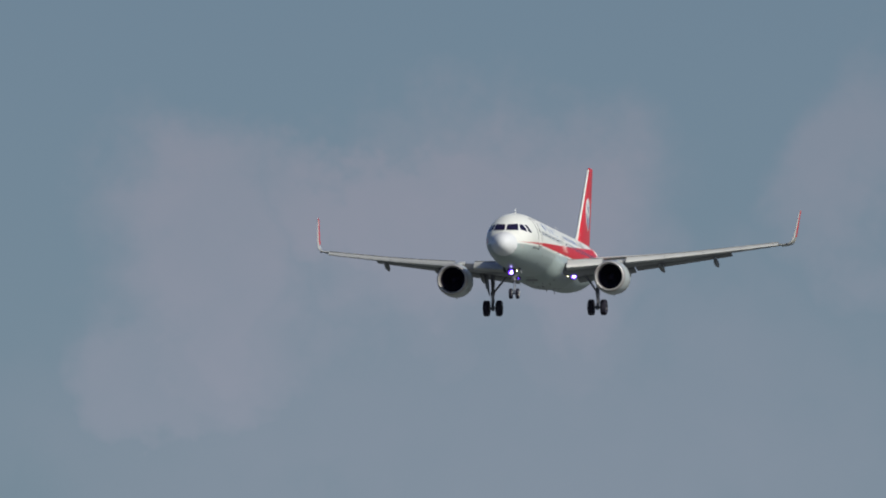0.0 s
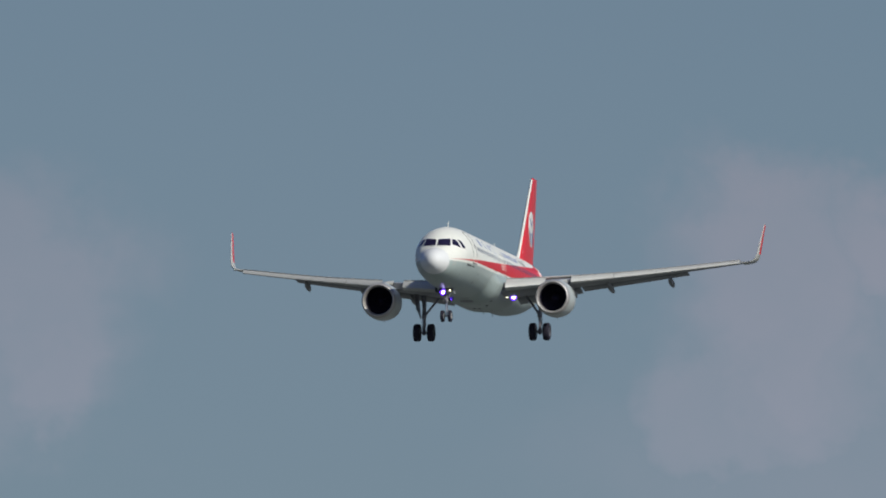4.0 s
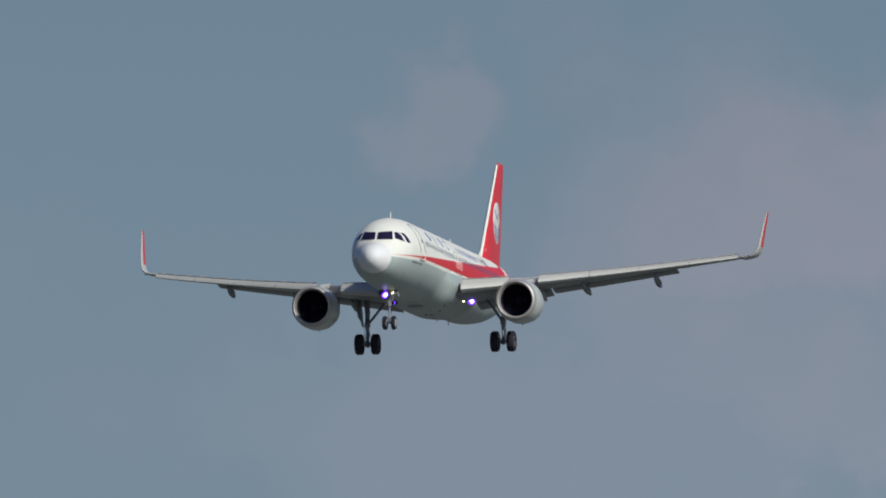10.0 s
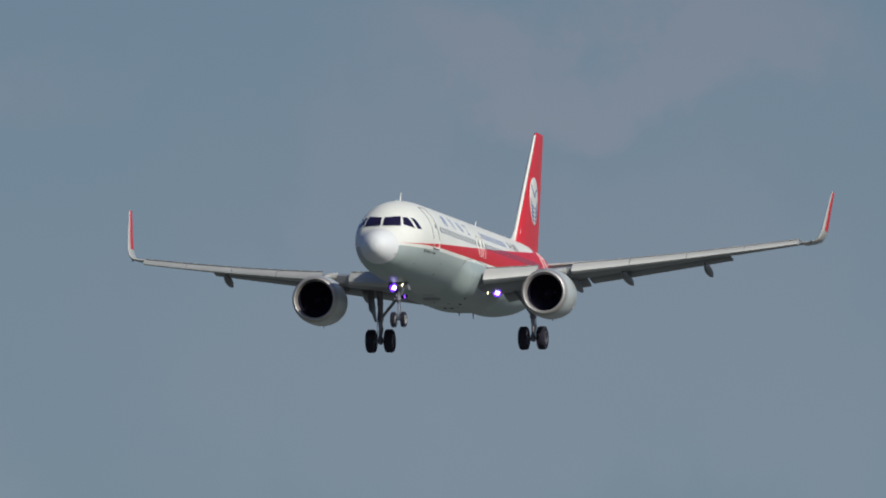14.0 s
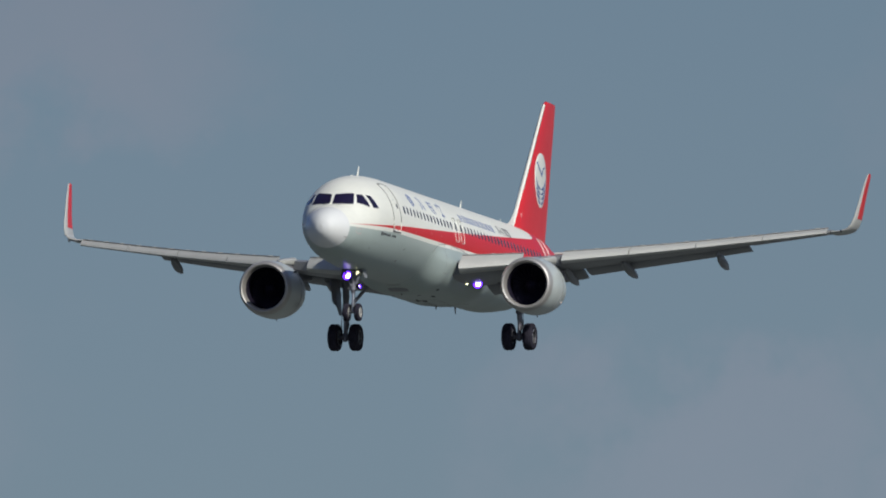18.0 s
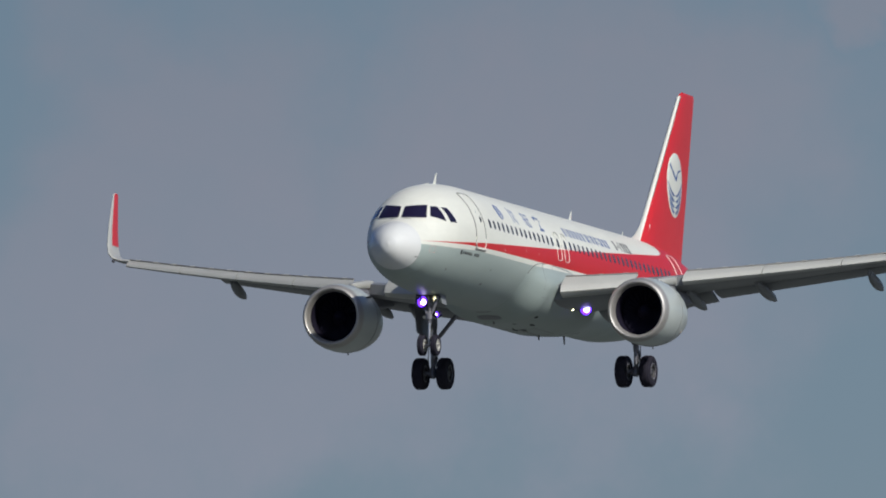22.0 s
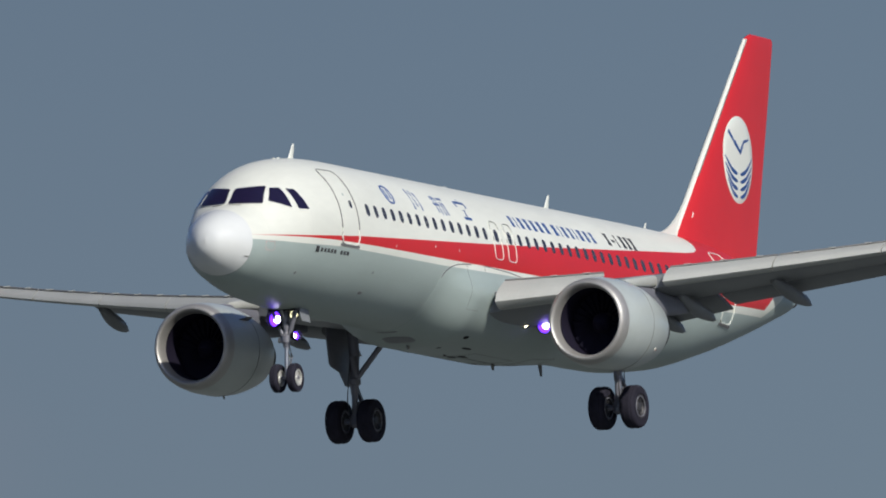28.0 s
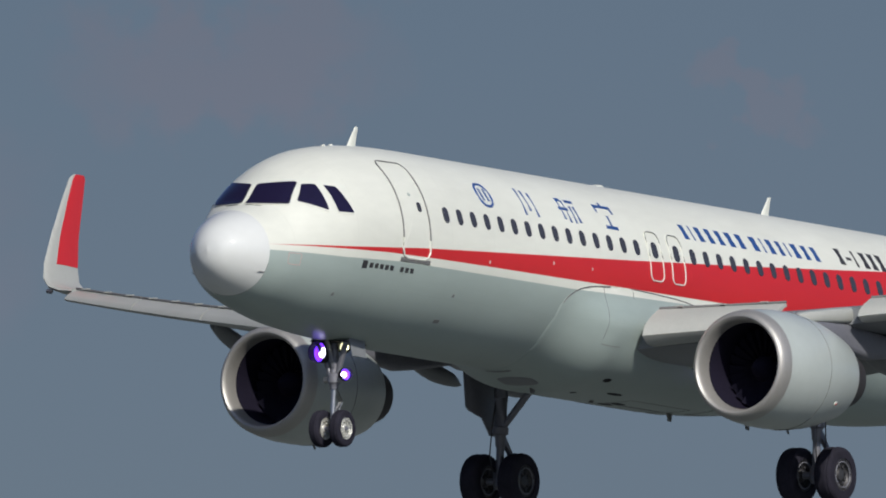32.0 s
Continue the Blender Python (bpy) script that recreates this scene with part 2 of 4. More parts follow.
M_RIM_DARK = plain("main_wheel_rim", (0.06, 0.06, 0.066), 0.5, 0.3, grain=24.0, amount=0.4)
# near black so fan and duct read as shaded; the navy tint imitates haze
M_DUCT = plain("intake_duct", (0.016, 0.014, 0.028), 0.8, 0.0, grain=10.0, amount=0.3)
M_FAN = plain("fan_shade_navy", (0.015, 0.014, 0.027), 0.8, 0.0, grain=14.0, amount=0.3)
M_HOT = plain("hot_nozzle_metal", (0.06, 0.055, 0.06), 0.6, 0.4, grain=14.0, amount=0.45)
M_DARK = plain("shade_and_hood_black", (0.03, 0.03, 0.035), 0.7, grain=10.0, amount=0.4)
M_SEAL = plain("grey_seal", (0.16, 0.16, 0.16), 0.6, amount=0.2)
M_GLASS = plain("cockpit_glass", (0.013, 0.009, 0.032), 0.06, coat=0.6, grain=3.0, amount=0.2, bump=0.0)
M_PANE = plain("cabin_pane", (0.05, 0.05, 0.062), 0.14, coat=0.2, grain=8.0, amount=0.2, bump=0.0)
M_BLUE = plain("blue_marking", (0.02, 0.075, 0.26), 0.4, amount=0.12, bump=0.0)
M_BLACK = plain("black_marking", (0.04, 0.04, 0.045), 0.45, amount=0.2, bump=0.0)
# violet bulb tint and glowing can imitate the halo round lit lamps
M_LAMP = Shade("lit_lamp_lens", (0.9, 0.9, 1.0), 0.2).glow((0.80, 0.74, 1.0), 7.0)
M_LAMP_HALO = Shade("violet_lamp_halo", (0.03, 0.01, 0.35), 0.5).glow((0.12, 0.02, 1.0), 3.6)
M_LAMP_WARM = Shade("warm_lamp_lens", (0.9, 0.9, 0.5), 0.2).glow((1.0, 0.96, 0.60), 9.0)
M_PINK = plain("faded_red_marking", (0.60, 0.36, 0.34), 0.5, amount=0.12, bump=0.0)
M_RADOME.node_tree.nodes["Principled BSDF"].inputs["Coat Roughness"].default_value = 0.02
M_RADOME.node_tree.nodes["Principled BSDF"].inputs["Specular IOR Level"].default_value = 0.2
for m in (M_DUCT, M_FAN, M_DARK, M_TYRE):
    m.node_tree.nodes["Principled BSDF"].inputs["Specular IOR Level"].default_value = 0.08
M_BEACON = Shade("red_beacon_glass", (0.5, 0.02, 0.01), 0.1).mat


def ground_material():
    sh = Shade("open_ground", (0.2, 0.2, 0.12), 0.95)
    col = sh.mix(sh.noise(0.02, 6.0), (0.085, 0.098, 0.088), (0.16, 0.17, 0.157))
    return sh.wear(col, grain=0.4, stains=0.01, amount=0.3, bump=0.05)


# ---- mesh helpers ----


def hermite(table, s):
    """The smooth values of a table at s; its first column is the station."""
    i, n = 0, len(table)
    while i < n - 2 and s > table[i + 1][0]:
        i += 1
    a, b = table[i], table[i + 1]
    h = b[0] - a[0]
    u = min(1.0, max(0.0, (s - a[0]) / h))

    def slope(j, k):
        if j in (0, n - 1):
            p, q = (0, 1) if j == 0 else (n - 2, n - 1)
            return (table[q][k] - table[p][k]) / (table[q][0] - table[p][0])
        d0 = (table[j][k] - table[j - 1][k]) / (table[j][0] - table[j - 1][0])
        d1 = (table[j + 1][k] - table[j][k]) / (table[j + 1][0] - table[j][0])
        return 0.0 if d0 * d1 <= 0 else 2 * d0 * d1 / (d0 + d1)

    return [(2 * u**3 - 3 * u**2 + 1) * a[k] + (u**3 - 2 * u**2 + u) * h * slope(i, k)
            + (3 * u**2 - 2 * u**3) * b[k] + (u**3 - u**2) * h * slope(i + 1, k) for k in range(1, len(a))]


class Mesh:
    """Vertices and faces under construction."""

    def __init__(self):
        self.v, self.f = [], []

    def loft(self, rings, round_=True, caps=True):
        """A skin over rings of equal length."""
        base, n = len(self.v), len(rings[0])
        for r in rings:
            self.v += [tuple(p) for p in r]
        for i in range(len(rings) - 1):
            for j in range(n if round_ else n - 1):
                a, b = base + i * n + j, base + i * n + (j + 1) % n
                self.f.append((a, b, b + n, a + n))
        if caps and round_:
            self.f.append(tuple(base + j for j in reversed(range(n))))
            self.f.append(tuple(base + (len(rings) - 1) * n + j for j in range(n)))
        return self

    def lathe(self, centre, axis, profile, n=32, caps=False):
        """A body of revolution: profile rows are the distance along the axis and the radius."""
        q = Vector(axis).to_track_quat("Z", "Y")
        c = Vector(centre)
        rings = []
        for d, r in profile:
            rings.append([c + q @ Vector((r * math.cos(2 * math.pi * k / n), r * math.sin(2 * math.pi * k / n), d)) for k in range(n)])
        return self.loft(rings, True, caps)

    def tube(self, pts, r, n=10, r2=None):
        """A pipe along points, closed at the ends."""
        pts = [Vector(p) for p in pts]
        rings = []
        for i, p in enumerate(pts):
            d = (pts[min(i + 1, len(pts) - 1)] - pts[max(i - 1, 0)]).normalized()
            q = d.to_track_quat("Z", "Y")
            rr = r if r2 is None else r + (r2 - r) * i / (len(pts) - 1)
            rings.append([p + q @ Vector((rr * math.cos(2 * math.pi * k / n), rr * math.sin(2 * math.pi * k / n), 0)) for k in range(n)])
        return self.loft(rings)

    def ring_tube(self, pts, r, n=6):
        """A pipe along a closed loop of points."""
        pts = [Vector(p) for p in pts]
        m = len(pts)
        rings = []
        for i, p in enumerate(pts):
            d = (pts[(i + 1) % m] - pts[i - 1]).normalized()
            q = d.to_track_quat("Z", "Y")
            rings.append([p + q @ Vector((r * math.cos(2 * math.pi * k / n), r * math.sin(2 * math.pi * k / n), 0)) for k in range(n)])
        return self.loft(rings + [rings[0]], True, False)

    def slab(self, outline, depth):
        """A flat plate: its outline, and the vector of its thickness, with a small bevel at the rim."""
        o = [Vector(p) for p in outline]
        c = sum(o, Vector()) / len(o)
        d = Vector(depth)
        e = min(0.2, 0.25 * d.length / max(0.05, min((p - c).length for p in o)))
        inner = [p + (c - p) * e for p in o]
        self.loft([inner, [p + d * 0.25 for p in o], [p + d * 0.75 for p in o], [p + d for p in inner]])
        return self


def part(name, mesh, material, parent, label="", smooth=True):
    """Links a mesh as one part under a thing or a part."""
    me = bpy.data.meshes.new(name)
    me.from_pydata(mesh.v, [], mesh.f)
    bm = bmesh.new()
    bm.from_mesh(me)
    bmesh.ops.recalc_face_normals(bm, faces=bm.faces)
    bm.to_mesh(me)
    bm.free()
    if smooth:
        me.shade_smooth()
        me.set_sharp_from_angle(angle=radians(38))
    me.materials.append(material)
    ob = new(name, me)
    ob.parent = parent
    return tagged(ob, label)


def repeat(name, like, parent, x=0.0, z=0.0, label=""):
    """The same mesh once more, a step along the body."""
    ob = new(name, like.data)
    ob.parent = parent
    ob.location = (x, 0, z)
    return tagged(ob, label)


# ---- the ground, unseen far below the picture, toned for the light it throws up ----
g = Mesh()
for i in range(49):
    for j in range(49):
        u, w = (i - 24) / 24, (j - 24) / 24
        x, y = 4800 * u * abs(u), 4800 * w * abs(w)
        far = math.hypot(x, y)
        g.v.append((x, y, 0.35 * noise.noise(Vector((x * 0.004, y * 0.004, 0))) * min(1, far / 200)))
for i in range(48):
    for j in range(48):
        a = i * 49 + j
        g.f.append((a, a + 49, a + 50, a + 1))
ground = part("ground", g, ground_material(), None, "unseen open ground that throws light up at the belly")
tagged(ground, category="ground", kind="structure")

# ---- the airliner: x forward, y to port, z up, metres ----
airliner = new("airliner")
tagged(airliner, "white and red twin-engine airliner on approach, gear and flaps down", "aircraft")

PROFILE = (  # station, crown, keel, half width
    (0.0, -0.56, -0.60, 0.0), (0.05, -0.34, -0.82, 0.24), (0.2, -0.11, -1.03, 0.46), (0.5, 0.12, -1.26, 0.74),
    (1.0, 0.36, -1.50, 1.04), (1.25, 0.45, -1.59, 1.16), (1.42, 0.55, -1.64, 1.23), (1.70, 0.86, -1.71, 1.34), (2.0, 1.12, -1.77, 1.45),
    (2.5, 1.45, -1.86, 1.60), (3.0, 1.67, -1.92, 1.72), (3.5, 1.82, -1.96, 1.79), (4.5, 1.98, -2.02, 1.89), (5.5, 2.05, -2.06, 1.95),
    (6.5, 2.07, -2.07, 1.975), (24.0, 2.07, -2.07, 1.975), (27.0, 2.06, -1.82, 1.93), (30.0, 1.99, -1.22, 1.70),
    (33.0, 1.66, -0.46, 1.20), (35.4, 1.28, 0.22, 0.68), (36.75, 1.08, 0.62, 0.32), (37.15, 0.98, 0.82, 0.1))


def lift(s):
    """The long axis's height at a station."""
    return 0.09 - 0.0058 * (s - 6.0)


def skin(s, th, out=0.0):
    """A point of the body's skin at a station and an angle in degrees (0: port side, 90: crown)."""
    top, low, half = hermite(PROFILE, s)
    mid, a = (top + low) / 2, radians(th)
    ry, rz = half + out, (top - low) / 2 + out
    return Vector((NOSE - s, ry * math.cos(a), mid + rz * math.sin(a) + lift(s)))


def angle_at(s, z):
    """The angle on the port side at which the skin is z above the long axis."""
    top, low, half = hermite(PROFILE, s)
    return math.degrees(math.asin(max(-1, min(1, (z - (top + low) / 2) / ((top - low) / 2)))))


def ring(s, n=72, out=0.0):
    return [skin(s, 360 * k / n, out) for k in range(n)]


def rounded(s0, s1, z0, z1, r, n=5):
    """A loop of (station, height) round an upright opening with round corners."""
    pts = []
    for cx, cz, a0 in ((s1 - r, z1 - r, 0), (s0 + r, z1 - r, 90), (s0 + r, z0 + r, 180), (s1 - r, z0 + r, 270)):
        for k in range(n + 1):
            a = radians(a0 + 90 * k / n)
            pts.append((cx + r * math.cos(a), cz + r * math.sin(a)))
    return pts


def badge(loop, out, side=1, thick=0.012):
    """A thin shape on the skin, round a loop of (station, height)."""
    def at(s, z, o):
        p = skin(s, angle_at(s, z), o)
        return (p.x, p.y * side, p.z)
    cs, cz = sum(p[0] for p in loop) / len(loop), sum(p[1] for p in loop) / len(loop)
    mesh = Mesh()
    steps = [[at(s, z, out - thick) for s, z in loop], [at(s, z, out) for s, z in loop]]
    for k in (0.66, 0.33):
        steps.append([at(cs + (s - cs) * k, cz + (z - cz) * k, out) for s, z in loop])
    mesh.loft(steps, True, False)
    base = len(mesh.v) - len(loop)
    mesh.v.append(at(cs, cz, out))
    for k in range(len(loop)):
        mesh.f.append((base + k, base + (k + 1) % len(loop), len(mesh.v) - 1))
    return mesh


# body and radome
JOINT = 0.87
stations = [JOINT + 0.1 * k for k in range(57)] + [6.6 + 0.6 * k for k in range(30)] + [24.5 + 0.35 * k for k in range(36)] + [36.95, 37.08, 37.15]
fuselage = part("fuselage", Mesh().loft([ring(s) for s in stations]), M_LIVERY, airliner, "white crown, red band and pale grey belly")
nose_rings = [ring(s, 72, 0.002) for s in (0.0005, 0.006, 0.02, 0.045, 0.08, 0.12, 0.17, 0.23, 0.3, 0.38, 0.47, 0.55, 0.63, 0.70, 0.79, JOINT)]
radome = part("radome", Mesh().loft(nose_rings), M_RADOME, airliner, "smooth off-white nose cone")
seam = Mesh().tube([skin(JOINT, -165 + 5 * k, 0.0) for k in range(31)], 0.004, 6)
part("radome_seam", seam, M_SEAL, radome)

# cockpit windows: front, sliding and rear pane on each side
PANES = (("front_window", ((1.30, 87.4), (1.75, 87.0), (2.12, 58.2), (1.66, 47.0))),
         ("side_window", ((1.81, 44.4), (2.14, 54.4), (2.37, 47.7), (2.36, 23.6))),
         ("rear_side_window", ((2.58, 20.6), (2.515, 43.8), (2.765, 39.0), (2.99, 17.4))))


def flat_pane(corners, out, side, ahead, m=12):
    """A plate with straight edges over four corners (station, angle), let down onto the skin along the body (ahead) or across it, with its sides going in."""
    a, b, c, d = [skin(s, t, 0.012) for s, t in corners]

    def at(u, w, lift_):
        p = (a * (1 - u) + d * u) * (1 - w) + (b * (1 - u) + c * u) * w
        if ahead:
            near, far = 0.6, NOSE - p.x + 0.4
            for _ in range(26):
                s = (near + far) / 2
                top, keel, half = hermite(PROFILE, s)
                mid = (top + keel) / 2 + lift(s)
                if math.hypot(p.y / half, (p.z - mid) / ((top - keel) / 2)) > 1:
                    near = s
                else:
                    far = s
            return (NOSE - near + lift_ * 1.3, p.y * side, p.z + lift_ * 0.5)
        s = NOSE - p.x
        top, keel, half = hermite(PROFILE, s)
        mid = (top + keel) / 2 + lift(s)
        y = half * math.sqrt(max(0.02, 1 - ((p.z - mid) / ((top - keel) / 2)) ** 2))
        return (p.x + lift_ * 0.4, (y + lift_) * side, p.z + lift_ * 0.3)

    q = 0.045
    loop = []
    for (u0, w0), (u1, w1) in (((q, 0), (1 - q, 0)), ((1, q), (1, 1 - q)), ((1 - q, 1), (q, 1)), ((0, 1 - q), (0, q))):
        loop += [(u0 + (u1 - u0) * i / m, w0 + (w1 - w0) * i / m) for i in range(m + 1)]
    mesh = Mesh()
    steps = [[at(u, w, -0.04) for u, w in loop]]
    for k in (1.0, 0.85, 0.7, 0.5, 0.3, 0.1):
        steps.append([at(0.5 + (u - 0.5) * k, 0.5 + (w - 0.5) * k, out) for u, w in loop])
    return mesh.loft(steps)


for side in (1, -1):
    for name, c in PANES:
        cs, ca = sum(p[0] for p in c) / 4, sum(p[1] for p in c) / 4
        wide = [(cs + (s - cs) * 1.10, ca + (a - ca) * (1.10 if name != "front_window" else 1.05)) for s, a in c]
        frame_ = part("cockpit_" + name, flat_pane(wide, 0.012 if name == "front_window" else 0.006, side, name == "front_window"), M_WHITE, fuselage, "white window surround with a dark pane")
        part("pane", flat_pane(c, 0.030 if name == "front_window" else 0.012, side, name == "front_window"), M_GLASS, frame_, "near-black tinted glass")
for side in (1, -1):
    a, b = skin(1.25, 90 - 5 * side, 0.015), skin(1.34, 90 - 20 * side, 0.015)
    part("wiper", Mesh().tube([(a.x, a.y, a.z), (b.x, b.y, b.z)], 0.006, 6), M_BLACK, fuselage)

# cabin windows
WIN_Z, PITCH = 0.65, 0.5255
win_at = [6.105 + PITCH * k for k in range(15)] + [15.65 + PITCH * k for k in range(24)]
for side in (1, -1):
    first = None
    for s in win_at:
        if s > 26.5:
            loop = rounded(s - 0.105, s + 0.105, WIN_Z - 0.165, WIN_Z + 0.165, 0.1)
            part("cabin_window", badge(loop, 0.006, side), M_PANE, fuselage)
            continue
        if first is None:
            loop = rounded(s - 0.105, s + 0.105, WIN_Z - 0.165, WIN_Z + 0.165, 0.1)
            base_s = 8.0
            loop = [(p - s + base_s, z) for p, z in loop]
            first = part("cabin_window", badge(loop, 0.006, side), M_PANE, fuselage)
            first.location = (base_s - s, 0, lift(s) - lift(base_s))
        else:
            repeat("cabin_window", first, fuselage, base_s - s, lift(s) - lift(base_s))


def outline(loop, side, r, out=0.008):
    pts = []
    for k, (s, z) in enumerate(loop):
        s2, z2 = loop[(k + 1) % len(loop)]
        n = max(1, int(math.hypot(s2 - s, z2 - z) / 0.12))
        for i in range(n):
            a, b = s + (s2 - s) * i / n, z + (z2 - z) * i / n
            p = skin(a, angle_at(a, b), out)
            pts.append((p.x, p.y * side, p.z))
    return Mesh().ring_tube(pts, r)


# doors, with their rims, windows and handles
def cabin_door(name, s0, s1, z0, z1, side, rim, rim_label, r=0.16):
    body = part(name, badge(rounded(s0, s1, z0, z1, r, 4), 0.006, side), M_LIVERY, airliner)
    part("door_rim", outline(rounded(s0, s1, z0, z1, r, 4), side, 0.017), rim, body, rim_label)
    m = (s0 + s1) / 2
    part("door_window", badge(rounded(m + 0.14, m + 0.27, 0.62, 0.83, 0.065), 0.013, side), M_PANE, body)
    part("door_handle", badge(rounded(m - 0.06, m + 0.03, 0.94, 1.0, 0.03), 0.012, side), M_GREY, body)
    return body


for side in (1, -1):
    front = cabin_door("forward_door", 4.50, 5.43, -0.36, 1.65, side, M_SEAL, "dark grey door outline")
    low = [(s, z) for s, z in ((4.46, -0.43), (5.47, -0.43), (5.47, -0.36), (4.46, -0.36))]
    part("door_sill", badge(low, 0.022, side), M_SEAL, front)
    foot = [(4.50, 0.05), (4.50, -0.2), (4.55, -0.31), (4.66, -0.36), (5.27, -0.36), (5.38, -0.31), (5.43, -0.2), (5.43, 0.05)]
    pts = [skin(s, angle_at(s, z), 0.014) for s, z in foot]
    part("door_foot_line", Mesh().tube([(p.x, p.y * side, p.z) for p in pts], 0.022, 6), M_WHITE, front, "white line round the door's foot")
    aft = cabin_door("aft_door", 28.85, 29.8, -0.42, 1.5, side, M_WHITE, "white door outline")
    part("door_sill", badge([(28.8, -0.5), (29.85, -0.5), (29.85, -0.42), (28.8, -0.42)], 0.022, side), M_SEAL, aft)
    for s0 in (13.90, 14.745):
        hatch = part("overwing_exit", badge(rounded(s0, s0 + 0.50, 0.01, 1.03, 0.13), 0.006, side), M_LIVERY, airliner)
        part("hatch_rim", outline(rounded(s0, s0 + 0.50, 0.01, 1.03, 0.13), side, 0.015), M_WHITE, hatch, "white hatch outline")
        top = [(s0, 0.5), (s0, 0.9), (s0 + 0.04, 0.99), (s0 + 0.13, 1.03), (s0 + 0.37, 1.03), (s0 + 0.46, 0.99), (s0 + 0.5, 0.9), (s0 + 0.5, 0.5)]
        pts = [skin(s, angle_at(s, z), 0.02) for s, z in top]
        part("hatch_top_line", Mesh().tube([(p.x, p.y * side, p.z) for p in pts], 0.011, 6), M_SEAL, hatch)
        part("hatch_window", badge(rounded(s0 + 0.14, s0 + 0.36, WIN_Z - 0.17, WIN_Z + 0.17, 0.1), 0.013, side), M_PANE, hatch)


# markings: bars and plain shapes where writing stands
def slanted(s0, s1, z0, z1, lean=0.0):
    return [(s0, z0), (s1, z0), (s1 + lean, z1), (s0 + lean, z1)]


def bars(name, boxes, material, side, label):
    for b in boxes:
        part(name, badge(b, 0.005, side, 0.008), material, fuselage, label)


for side in (1, -1):
    title, s = [], 15.58
    for k, wide in enumerate((0.23, 0.08, 0.25, 0.25, 0.25, 0.27, 0.27, 0.0, 0.29, 0.08, 0.25, 0.21, 0.08, 0.27, 0.23, 0.23)):
        if wide:
            title.append(slanted(s + wide * 0.10, s + wide * 0.88, 1.03, 1.33, -0.04))
        s += wide + 0.145 if wide else 0.12
    bars("title_bar", title, M_BLUE, side, "dark blue title bar")
    reg = [slanted(21.76 + 0.325 * k, 21.76 + 0.325 * k + (0.09 if k == 2 else 0.20), 1.18 if k == 1 else 1.06, 1.24 if k == 1 else 1.40) for k in range(6)]
    bars("registration_bar", reg, M_BLACK, side, "dark registration bar")
    for k, (s0, s1) in enumerate(((7.68, 8.27), (9.36, 9.90), (10.86, 11.52), (12.38, 13.02))):
        z0, z1 = 0.96, 1.52
        w = s1 - s0
        if k == 0:
            cs, cz = (s0 + s1) / 2, (z0 + z1) / 2
            part("emblem_ring", outline(rounded(s0 + 0.05, s1 - 0.05, z0 + 0.05, z1 - 0.05, 0.2), side, 0.05, -0.03), M_BLUE, fuselage, "dark blue round ring")
            shapes = [slanted(cs - 0.13, cs - 0.05, cz - 0.12, cz + 0.13), slanted(cs + 0.05, cs + 0.13, cz - 0.12, cz + 0.13)]
        elif k == 1:
            shapes = [slanted(s0 + w * f, s0 + w * f + 0.08, z0 + (0.1 if f == 0.45 else 0.0), z1 - 0.03 * i, lean) for i, (f, lean) in enumerate(((0.0, 0.06), (0.45, 0.0), (0.88, 0.0)))]
        elif k == 2:
            shapes = [slanted(s0 + 0.06, s0 + 0.13, z0 + 0.05, z1 - 0.06), slanted(s0 + 0.25, s0 + 0.31, z0, z1 - 0.1), slanted(s0 + 0.0, s0 + 0.36, z0 + 0.25, z0 + 0.31),
                      slanted(s0 + 0.42, s0 + 0.72, z1 - 0.13, z1 - 0.07), slanted(s0 + 0.45, s0 + 0.52, z0, z1 - 0.2), slanted(s0 + 0.62, s0 + 0.70, z0 + 0.02, z1 - 0.2, -0.03), slanted(s0 + 0.13, s0 + 0.25, z1 - 0.12, z1 - 0.06)]
        else:
            shapes = [slanted(s0 + 0.05, s0 + 0.62, z1 - 0.12, z1 - 0.06), slanted(s0 + 0.0, s0 + 0.07, z1 - 0.22, z1 - 0.06), slanted(s0 + 0.60, s0 + 0.67, z1 - 0.22, z1 - 0.06),
                      slanted(s0 + 0.32, s0 + 0.39, z0 + 0.07, z1 - 0.28), slanted(s0 + 0.12, s0 + 0.58, z0, z0 + 0.07), slanted(s0 + 0.31, s0 + 0.38, z1 - 0.06, z1)]
        bars("emblem_stroke", shapes, M_BLUE, side, "dark blue plain bar")
    small, s = [], 3.27
    for k in range(10):
        if k != 6:
            small.append(slanted(s, s + (0.11 if k else 0.16), -0.66 if k else -0.69, -0.56 if k else -0.53))
        s += 0.17 if k else 0.24
    bars("type_bar", small, M_BLACK, side, "small dark bar")

# belly fairing round the wing roots: it swells out of the skin behind a rounded front edge
EDGE = ((7.0, 12.7), (8.0, 12.0), (9.5, 11.5), (13.0, 11.05), (21.0, 10.7), (40.0, 10.6), (90.0, 11.0))


def ease(v):
    v = min(1.0, max(0.0, v))
    return v * v * (3 - 2 * v)


